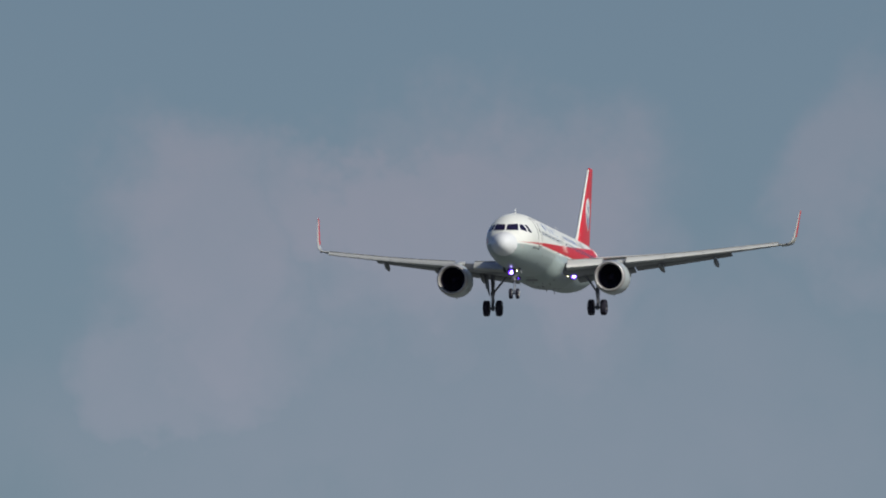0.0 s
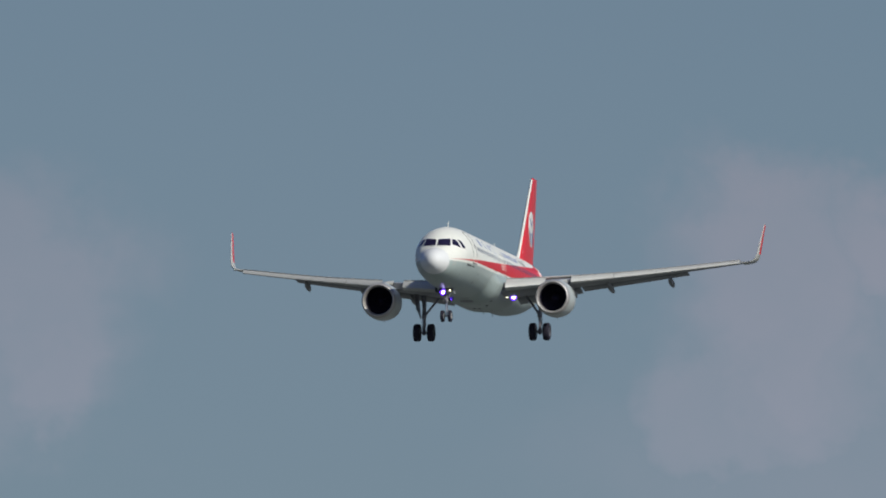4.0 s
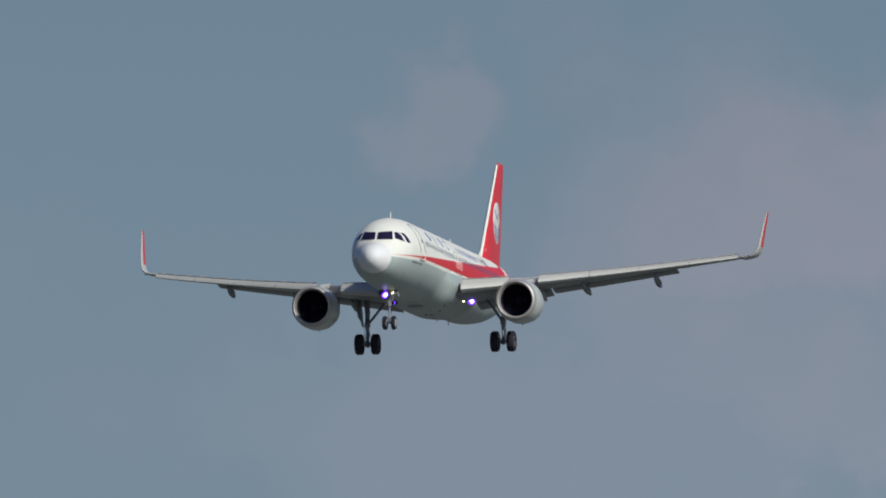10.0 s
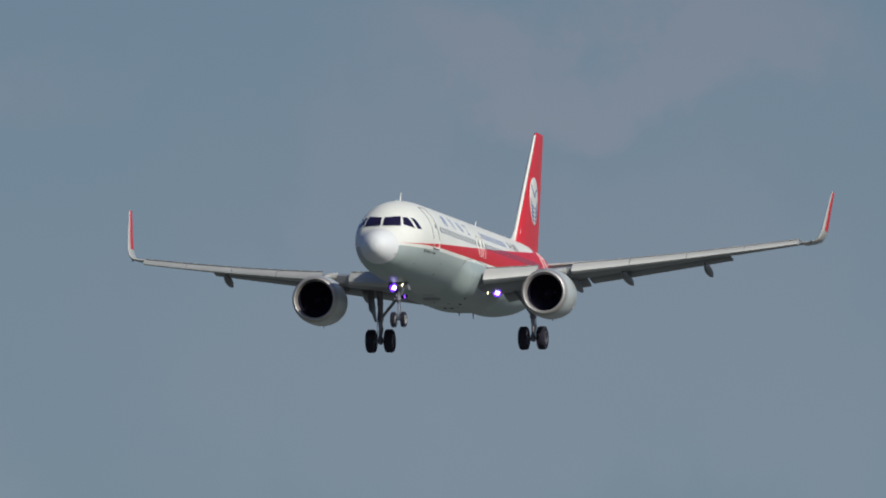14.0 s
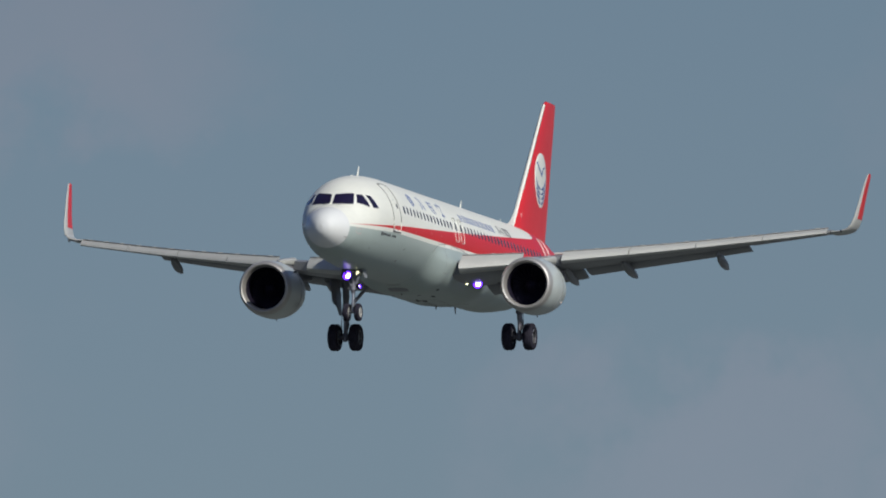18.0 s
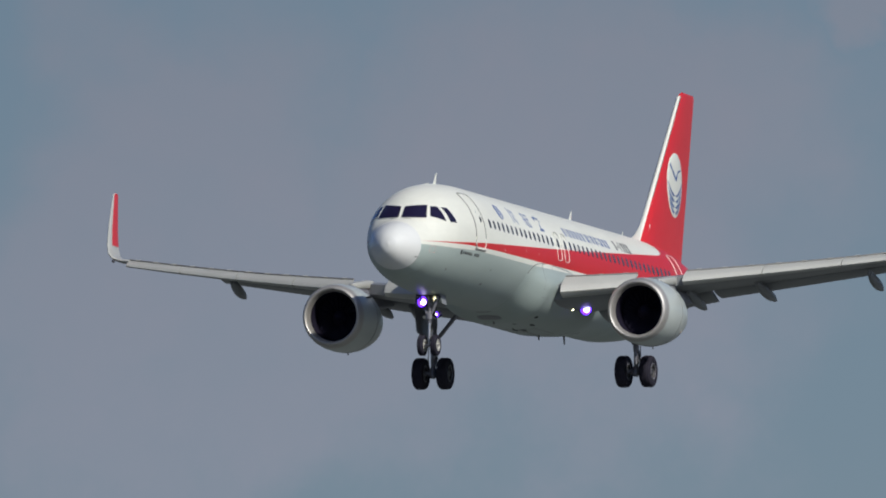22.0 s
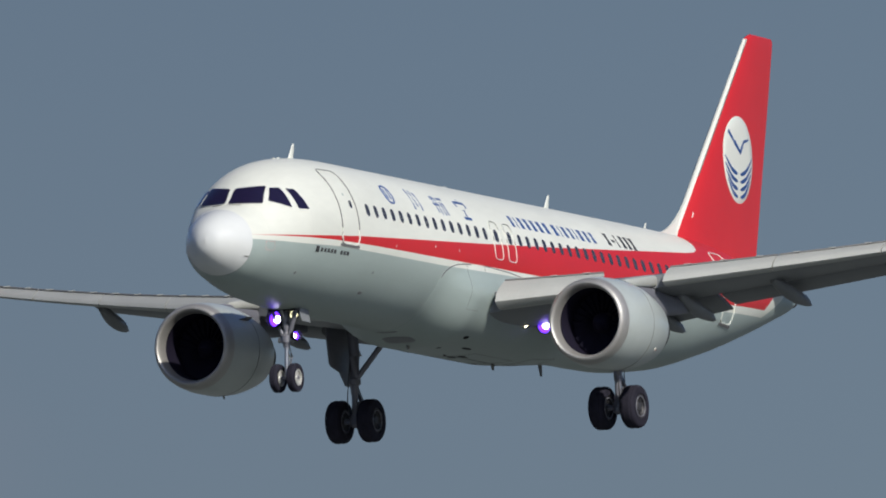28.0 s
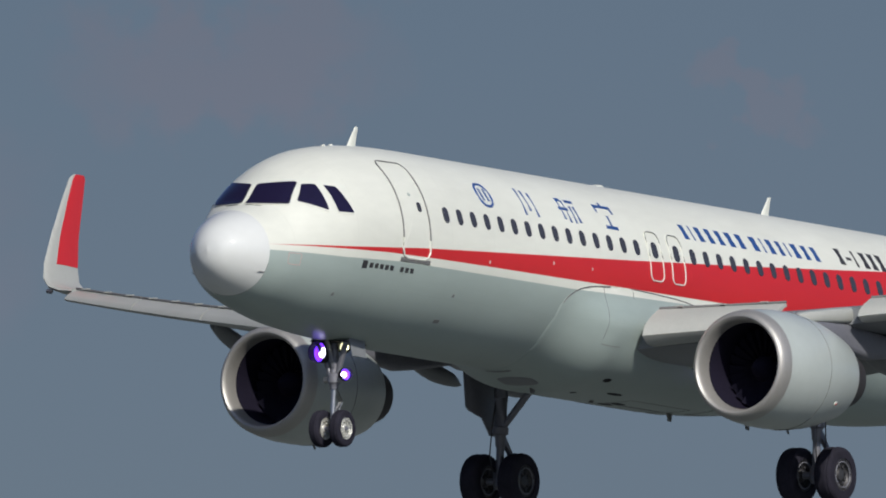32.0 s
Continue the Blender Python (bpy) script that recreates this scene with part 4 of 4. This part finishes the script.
part("exhaust_tail_pipe", Mesh().lathe((NOSE - 36.95, 0, 0.90 + lift(37)), (-1, 0, 0), ((-0.2, 0.2), (0.15, 0.17), (0.32, 0.15), (0.32, 0.12), (0.1, 0.11)), 20), M_HOT, airliner, "auxiliary power exhaust pipe")

# ---- antennas, probes, beacons ----


def mast(x, z, high, chord, name="blade_antenna", material=None):
    rows = [(x - 0.75 * high * u, chord * (1 - 0.68 * u), 0.0, z - 0.05 + (high + 0.05) * u) for u in (0.0, 0.4, 0.8, 0.96, 1.0)]
    rows[-1] = (rows[-1][0] - 0.04, rows[-1][1] * 0.5, 0.0, rows[-1][3])
    return part(name, blade(rows, 0.16, "y", 6), material or M_WHITE, fuselage, "white blade antenna")


mast(-4.88, 2.06, 0.50, 0.38)
mast(-20.98, 2.06, 0.42, 0.34)
mast(-27.35, 1.98, 0.26, 0.22)
for x in (-4.08, -4.36):
    part("crown_probe", Mesh().lathe((x, 0.0, skin(NOSE - x, 90).z - 0.03), (0, 0, 1), ((0.0, 0.05), (0.04, 0.045), (0.055, 0.03), (0.06, 0.004)), 12), M_WHITE, fuselage)
part("crown_dome", Mesh().lathe((-14.6, 0.0, skin(15, 90).z - 0.03), (0, 0, 1), ((0.0, 0.16), (0.05, 0.15), (0.08, 0.09), (0.09, 0.004)), 16), M_WHITE, fuselage)
for x, h in ((-12.2, 0.10), (-14.5, 0.10), (-17.5, 0.22), (-20.5, 0.34)):
    z = -2.33 + lift(-x) if x > -19 else -2.12 + lift(21)
    rows = [(x - 0.5 * h * u, 0.3 * (1 - 0.5 * u), 0.0, z + 0.06 - (h + 0.06) * u) for u in (0.0, 0.5, 0.95, 1.0)]
    part("belly_antenna", blade(rows, 0.14, "y", 6), M_SEAL, fuselage)
part("belly_beacon", Mesh().lathe((-13.4, 0.0, -2.24 + lift(13)), (0, 0, -1), ((0.0, 0.1), (0.06, 0.095), (0.11, 0.06), (0.13, 0.004)), 16), M_BEACON, fuselage, "red anti-collision beacon glass")
for side in (1, -1):
    for s, z in ((0.86, -0.98),):
        p = skin(s, angle_at(s, z), 0.0)
        q = skin(s - 0.14, angle_at(s - 0.14, z + 0.02), 0.03)
        part("pitot_probe", Mesh().tube([(p.x, p.y * side, p.z), (q.x, q.y * side, q.z)], 0.014, 6, 0.009), M_SEAL, fuselage)
    for s, z, w in ((2.76, -1.27, 0.06), (6.64, -0.97, 0.06), (6.52, -1.49, 0.20), (7.66, -0.18, 0.06), (10.1, 0.02, 0.06), (11.6, 0.03, 0.05)):
        part("service_hatch", badge(rounded(s, s + w, z - 0.035, z + 0.035, 0.02), 0.004, side), M_PINK if z > -0.3 else M_SEAL, fuselage)
    part("static_port_plate", outline(rounded(1.28, 1.58, -0.78, -0.55, 0.03), side, 0.006, 0.0), M_PINK, fuselage)
# cargo doors on the starboard belly
for s0, s1 in ((8.0, 9.85), (22.3, 24.1)):
    part("cargo_door", outline(rounded(s0, s1, -1.45, -0.25, 0.12), -1, 0.012), M_SEAL, fuselage)

# ---- landing gear ----


def wheel(parent, x, y, z, r, w, rim_material, side, label):
    tyre = Mesh()
    prof = []
    for k in range(25):
        a = math.pi * k / 24
        d = -w / 2 * math.copysign(abs(math.cos(a)) ** 0.55, math.cos(a))
        q = r * 0.60 + (r * 0.40) * math.sin(a) ** 0.42
        if k in (9, 12, 15):
            q -= 0.012
        prof.append((d, q))
    tyre.lathe((x, y, z), (0, 1, 0), prof + [(w * 0.40, r * 0.56), (-w * 0.40, r * 0.56), prof[0]], 48)
    ty = part("tyre", tyre, M_TYRE, parent, "black grooved tyre")
    rim = Mesh().lathe((x, y, z), (0, 1, 0), ((-w * 0.44, r * 0.60), (-w * 0.46, r * 0.55), (-w * 0.36, r * 0.50), (-w * 0.22, r * 0.42), (-w * 0.22, r * 0.26), (-w * 0.36, r * 0.20), (-w * 0.40, r * 0.06), (-w * 0.40, 0.004)), 32)
    rim.lathe((x, y, z), (0, 1, 0), ((w * 0.44, r * 0.60), (w * 0.46, r * 0.55), (w * 0.36, r * 0.50), (w * 0.22, r * 0.42), (w * 0.22, r * 0.26), (w * 0.36, r * 0.20), (w * 0.40, r * 0.06), (w * 0.40, 0.004)), 32)
    for k in range(9):
        a = 2 * math.pi * k / 9
        for q in (-1, 1):
            rim.lathe((x + r * 0.34 * math.cos(a), y + q * w * 0.24, z + r * 0.34 * math.sin(a)), (0, q, 0), ((-0.02, r * 0.07), (0.03, r * 0.07), (0.035, r * 0.03), (0.036, 0.002)), 8)
    part("wheel_rim", rim, rim_material, parent, label)
    for q in (-1, 1):
        ring_ = [(x + r * 0.47 * math.cos(2 * math.pi * k / 32), y + q * w * 0.44, z + r * 0.47 * math.sin(2 * math.pi * k / 32)) for k in range(32)]
        part("rim_flange", Mesh().ring_tube(ring_, 0.016, 6), M_RIM if r < 0.5 else M_STRUT, parent, "thin pale metal flange ring")


for side in (1, -1):
    gx, gy, gz = -17.40 if side > 0 else -17.30, side * 3.82 - (0.0 if side > 0 else 0.09), -3.74
    leg = Mesh()
    leg.tube([(gx + 0.05, side * 3.95, -1.15), (gx + 0.04, side * 3.90, -2.0), (gx + 0.02, gy, -2.62)], 0.15, 16, 0.14)
    leg.lathe((gx + 0.02, gy, -2.62), (0, 0, -1), ((-0.04, 0.12), (0.0, 0.17), (0.12, 0.17), (0.16, 0.12), (0.4, 0.10)), 16)
    gear = part("main_gear", leg, M_STRUT, airliner, "extended main landing gear leg")
    part("piston", Mesh().tube([(gx + 0.02, gy, -2.7), (gx, gy, gz + 0.05)], 0.085, 14), M_STRUT, gear, "grey shock absorber piston")
    part("axle", Mesh().tube([(gx, gy - 0.62, gz), (gx, gy + 0.62, gz)], 0.075, 12), M_STRUT, gear)
    part("axle_block", Mesh().lathe((gx, gy, gz + 0.2), (0, 0, -1), ((0, 0.09), (0.05, 0.13), (0.3, 0.14), (0.38, 0.08)), 12), M_STRUT, gear)
    part("side_brace", Mesh().tube([(gx + 0.02, gy - side * 0.02, -2.65), (gx - 0.05, side * 3.25, -1.85), (gx - 0.1, side * 2.75, -1.25)], 0.075, 10), M_STRUT, gear, "folding side stay")
    part("torque_link", Mesh().slab([(gx - 0.12, gy - 0.05, -2.75), (gx - 0.45, gy - 0.03, -3.15), (gx - 0.10, gy - 0.05, -3.6), (gx - 0.08, gy - 0.05, -3.45), (gx - 0.34, gy - 0.03, -3.15), (gx - 0.08, gy - 0.05, -2.9)], (0, 0.1, 0)), M_STRUT, gear)
    for dx in (-0.09, 0.12):
        part("hydraulic_hose", Mesh().tube([(gx + dx, gy + side * 0.05, -1.9), (gx + dx * 1.6, gy + side * 0.1, -2.6), (gx + dx * 1.9, gy + side * 0.12, -3.2), (gx + dx, gy + side * 0.1, gz + 0.12)], 0.018, 6), M_BLACK, gear)
    if side > 0:
        door = [(0.40, 4.40, -1.0), (0.40, 4.28, -2.2), (0.10, 4.20, -2.25), (-0.48, 4.20, -2.25), (-0.52, 4.28, -1.95), (-0.52, 4.40, -1.0)]
    else:
        door = [(0.80, 4.40, -1.0), (0.80, 4.27, -2.22), (0.70, 4.26, -2.30), (0.20, 4.24, -2.42), (0.0, 4.16, -2.78), (-0.30, 4.16, -2.78), (-0.48, 4.24, -2.4), (-0.52, 4.28, -1.95), (-0.52, 4.40, -1.0)]
    door = [(gx + x, side * y, z) for x, y, z in door]
    part("leg_door", Mesh().slab(door, (0, side * 0.05, 0.0)), M_STRUT, gear, "dark grey door plate along the leg")
    for q in (-1, 1):
        wheel(gear, gx, gy + q * 0.465, gz, 0.585, 0.42, M_RIM_DARK, side, "dark main wheel hub")

nx, nz, NY = -4.72, -3.73, 0.0
leg = Mesh()
leg.tube([(nx - 0.08, -0.06, -1.75), (nx - 0.03, NY, -2.75)], 0.095, 14)
leg.lathe((nx - 0.03, NY, -2.62), (0, 0, -1), ((-0.05, 0.09), (0.0, 0.14), (0.16, 0.14), (0.2, 0.10), (0.3, 0.085)), 16)
nose_gear = part("nose_gear", leg, M_STRUT, airliner, "extended nose gear leg with lamps")
part("piston", Mesh().tube([(nx - 0.03, NY, -2.8), (nx, NY, nz + 0.02)], 0.055, 12), M_CHROME, nose_gear, "shiny piston")
part("axle", Mesh().tube([(nx, NY - 0.36, nz), (nx, NY + 0.36, nz)], 0.05, 10), M_STRUT, nose_gear)
part("steering_collar", Mesh().tube([(nx - 0.02, NY - 0.22, -2.72), (nx - 0.02, NY + 0.22, -2.72)], 0.07, 10), M_METAL, nose_gear)
part("drag_brace", Mesh().tube([(nx - 0.05, NY, -2.6), (nx + 0.34, 0.0, -1.85)], 0.05, 8), M_STRUT, nose_gear)
for q in (-1, 1):
    part("torque_link", Mesh().tube([(nx - 0.05, NY + q * 0.05, -2.85), (nx - 0.30, NY + q * 0.03, -3.15), (nx - 0.04, NY + q * 0.05, -3.5)], 0.025, 6), M_METAL, nose_gear)
    wheel(nose_gear, nx, NY + q * 0.25, nz, 0.385, 0.22, M_RIM, q, "pale painted nose wheel hub")
    part("nose_gear_door", Mesh().slab([(nx + 0.18, q * 0.42, -1.82), (nx - 0.45, q * 0.42, -1.84), (nx - 0.4, q * 0.50, -2.26), (nx + 0.10, q * 0.50, -2.24)], (0, q * 0.03, 0)), M_WING if q > 0 else M_STRUT, airliner, "small open nose gear door")
    part("drag_link", Mesh().tube([(nx + 0.1, q * 0.36, -1.9), (nx - 0.02, NY + q * 0.08, -2.62)], 0.06, 8), M_STRUT, nose_gear)
# no bay is cut: a flat dark plate carries its shade as colour
part("gear_bay_shade", Mesh().slab([(nx + 0.3, -0.4, -1.93), (nx + 0.3, 0.4, -1.93), (nx - 0.6, 0.4, -1.96), (nx - 0.6, -0.4, -1.96)], (0, 0, -0.02)), M_DARK, nose_gear, "dark plate for the shade of the open wheel bay")


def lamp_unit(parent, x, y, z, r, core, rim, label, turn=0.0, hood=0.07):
    """A lamp in its can, aimed forward and turned to port by some degrees, with an added hood of the given depth that
    blocks its spill.
    """
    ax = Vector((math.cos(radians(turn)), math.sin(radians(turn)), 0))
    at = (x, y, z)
    # a violet can glows by itself to draw the bulb's halo
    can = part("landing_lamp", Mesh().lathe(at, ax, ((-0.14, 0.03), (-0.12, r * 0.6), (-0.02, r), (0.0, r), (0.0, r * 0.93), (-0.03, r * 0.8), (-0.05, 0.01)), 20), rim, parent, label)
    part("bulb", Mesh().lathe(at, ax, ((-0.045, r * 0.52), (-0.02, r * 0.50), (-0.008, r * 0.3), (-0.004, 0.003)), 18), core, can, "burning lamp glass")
    # hood added to cut spill and hide the bulb from the side
    part("spill_hood", Mesh().lathe(at, ax, ((-0.16, 0.03), (-0.14, r * 0.66), (-0.02, r * 1.05), (hood, r * 1.08), (hood, r * 1.03), (-0.01, r * 1.01)), 20), M_DARK, can)
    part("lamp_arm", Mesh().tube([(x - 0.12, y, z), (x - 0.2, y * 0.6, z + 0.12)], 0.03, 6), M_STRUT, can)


lamp_unit(nose_gear, nx + 0.12, -0.21, -2.17, 0.205, M_LAMP, M_LAMP_HALO, "burning take-off lamp, its can glowing violet as a halo", 0.0, 0.22)
lamp_unit(nose_gear, nx - 0.02, 0.24, -2.05, 0.13, M_LAMP_WARM, M_METAL, "yellowish taxi lamp")
lamp_unit(nose_gear, nx - 0.04, 0.23, -2.62, 0.12, M_LAMP, M_LAMP_HALO, "burning turn-off lamp, its can glowing violet as a halo", 46.0, 0.24)
lamp_unit(airliner, -16.1, 2.30, -1.55, 0.215, M_LAMP, M_LAMP_HALO, "burning wing-root landing lamp")
lamp_unit(airliner, -15.6, 1.95, -1.58, 0.08, M_LAMP_WARM, M_METAL, "small dim root lamp")


# ---- what moves ----
# seconds, place, roll, pitch and heading
WAY = [
    (0.0, -432.23, 2826.24, 157.79, 0.10, -1.68, -91.83),
    (0.5, -432.12, 2790.10, 156.06, 0.13, -1.59, -91.74),
    (1.0, -432.02, 2754.32, 154.33, 0.04, -1.52, -91.63),
    (1.5, -431.92, 2718.88, 152.59, -0.09, -1.50, -91.58),
    (2.0, -431.84, 2683.75, 150.85, -0.33, -1.55, -91.48),
    (2.5, -431.76, 2648.92, 149.10, -0.58, -1.60, -91.35),
    (3.0, -431.69, 2614.35, 147.34, -0.53, -1.63, -91.32),
    (3.5, -431.62, 2580.03, 145.58, -0.25, -1.70, -91.31),
    (4.0, -431.56, 2545.95, 143.81, 0.01, -1.79, -91.33),
    (4.5, -431.50, 2512.07, 142.05, -0.02, -1.80, -91.36),
    (5.0, -431.45, 2478.38, 140.27, -0.06, -1.79, -91.29),
    (5.5, -431.40, 2444.86, 138.50, -0.10, -1.77, -91.15),
    (6.0, -431.35, 2411.49, 136.72, -0.08, -1.75, -91.00),
    (6.5, -431.30, 2378.27, 134.95, 0.01, -1.74, -90.88),
    (7.0, -431.25, 2345.16, 133.17, 0.24, -1.74, -90.82),
    (7.5, -431.20, 2312.15, 131.39, 0.37, -1.73, -90.77),
    (8.0, -431.16, 2279.24, 129.61, 0.32, -1.66, -90.76),
    (8.5, -431.11, 2246.40, 127.82, 0.18, -1.62, -90.68),
    (9.0, -431.06, 2213.62, 126.04, 0.10, -1.67, -90.61),
    (9.5, -431.01, 2180.89, 124.26, 0.25, -1.84, -90.50),
    (10.0, -430.96, 2148.20, 122.48, 0.72, -2.05, -90.64),
    (10.5, -430.90, 2115.54, 120.70, 0.92, -2.15, -90.79),
    (11.0, -430.85, 2082.88, 118.93, 0.58, -2.15, -90.85),
    (11.5, -430.79, 2050.23, 117.15, 0.24, -2.09, -90.82),
    (12.0, -430.73, 2017.58, 115.38, 0.27, -1.99, -90.73),
    (12.5, -430.67, 1984.91, 113.60, 0.40, -1.91, -90.65),
    (13.0, -430.60, 1952.22, 111.83, 0.47, -1.83, -90.64),
    (13.5, -430.54, 1919.51, 110.06, 0.51, -1.69, -90.59),
    (14.0, -430.47, 1886.75, 108.30, 0.50, -1.51, -90.56),
    (14.5, -430.40, 1853.96, 106.53, 0.48, -1.39, -90.56),
    (15.0, -430.32, 1821.11, 104.77, 0.38, -1.30, -90.64),
    (15.5, -430.24, 1788.22, 103.01, 0.24, -1.26, -90.76),
    (16.0, -430.17, 1755.27, 101.25, 0.08, -1.27, -90.88),
    (16.5, -430.09, 1722.26, 99.50, -0.11, -1.37, -90.98),
    (17.0, -430.00, 1689.19, 97.75, -0.32, -1.59, -91.05),
    (17.5, -429.92, 1656.06, 96.00, -0.33, -1.79, -91.10),
    (18.0, -429.84, 1622.86, 94.25, -0.49, -1.91, -91.16),
    (18.5, -429.75, 1589.60, 92.50, -0.58, -1.95, -91.17),
    (19.0, -429.67, 1556.28, 90.76, -0.03, -1.94, -91.19),
    (19.5, -429.58, 1522.89, 89.02, 0.57, -1.90, -91.19),
    (20.0, -429.50, 1489.44, 87.28, 0.31, -1.92, -91.16),
    (20.5, -429.41, 1455.93, 85.55, -0.07, -1.86, -90.98),
    (21.0, -429.33, 1422.37, 83.81, -0.27, -1.79, -90.76),
    (21.5, -429.25, 1388.75, 82.08, -0.32, -1.69, -90.53),
    (22.0, -429.17, 1355.09, 80.35, -0.25, -1.63, -90.40),
    (22.5, -429.10, 1321.38, 78.62, -0.13, -1.59, -90.34),
    (23.0, -429.03, 1287.64, 76.89, -0.08, -1.77, -90.32),
    (23.5, -428.97, 1253.87, 75.16, 0.25, -2.12, -90.44),
    (24.0, -428.91, 1220.07, 73.43, 0.14, -2.36, -90.59),
    (24.5, -428.86, 1186.26, 71.70, -0.22, -2.36, -90.62),
    (25.0, -428.82, 1152.44, 69.97, -0.26, -2.23, -90.54),
    (25.5, -428.78, 1118.63, 68.24, -0.05, -2.07, -90.41),
    (26.0, -428.75, 1084.82, 66.51, 0.06, -2.05, -90.36),
    (26.5, -428.74, 1051.05, 64.78, 0.26, -2.02, -90.35),
    (27.0, -428.73, 1017.30, 63.05, 0.68, -1.92, -90.54),
    (27.5, -428.74, 983.61, 61.31, 1.18, -1.80, -90.84),
    (28.0, -428.76, 949.97, 59.57, 1.61, -1.71, -91.15),
    (28.5, -428.80, 916.41, 57.83, 1.74, -1.68, -91.39),
    (29.0, -428.85, 882.93, 56.09, 1.26, -1.75, -91.48),
    (29.5, -428.91, 849.56, 54.34, 0.70, -2.02, -91.42),
    (30.0, -429.00, 816.31, 52.58, 0.12, -2.09, -91.28),
    (30.5, -429.11, 783.18, 50.83, -0.22, -2.01, -91.06),
    (31.0, -429.23, 750.22, 49.06, 0.08, -1.92, -90.88),
    (31.5, -429.38, 717.41, 47.29, 0.02, -2.03, -90.89),
    (32.0, -429.55, 684.80, 45.51, -0.43, -2.29, -90.76),
]


def motions():
    walk(airliner, [(t, pose(x, y, z, rx, ry, rz)) for t, x, y, z, rx, ry, rz in WAY])


motions()
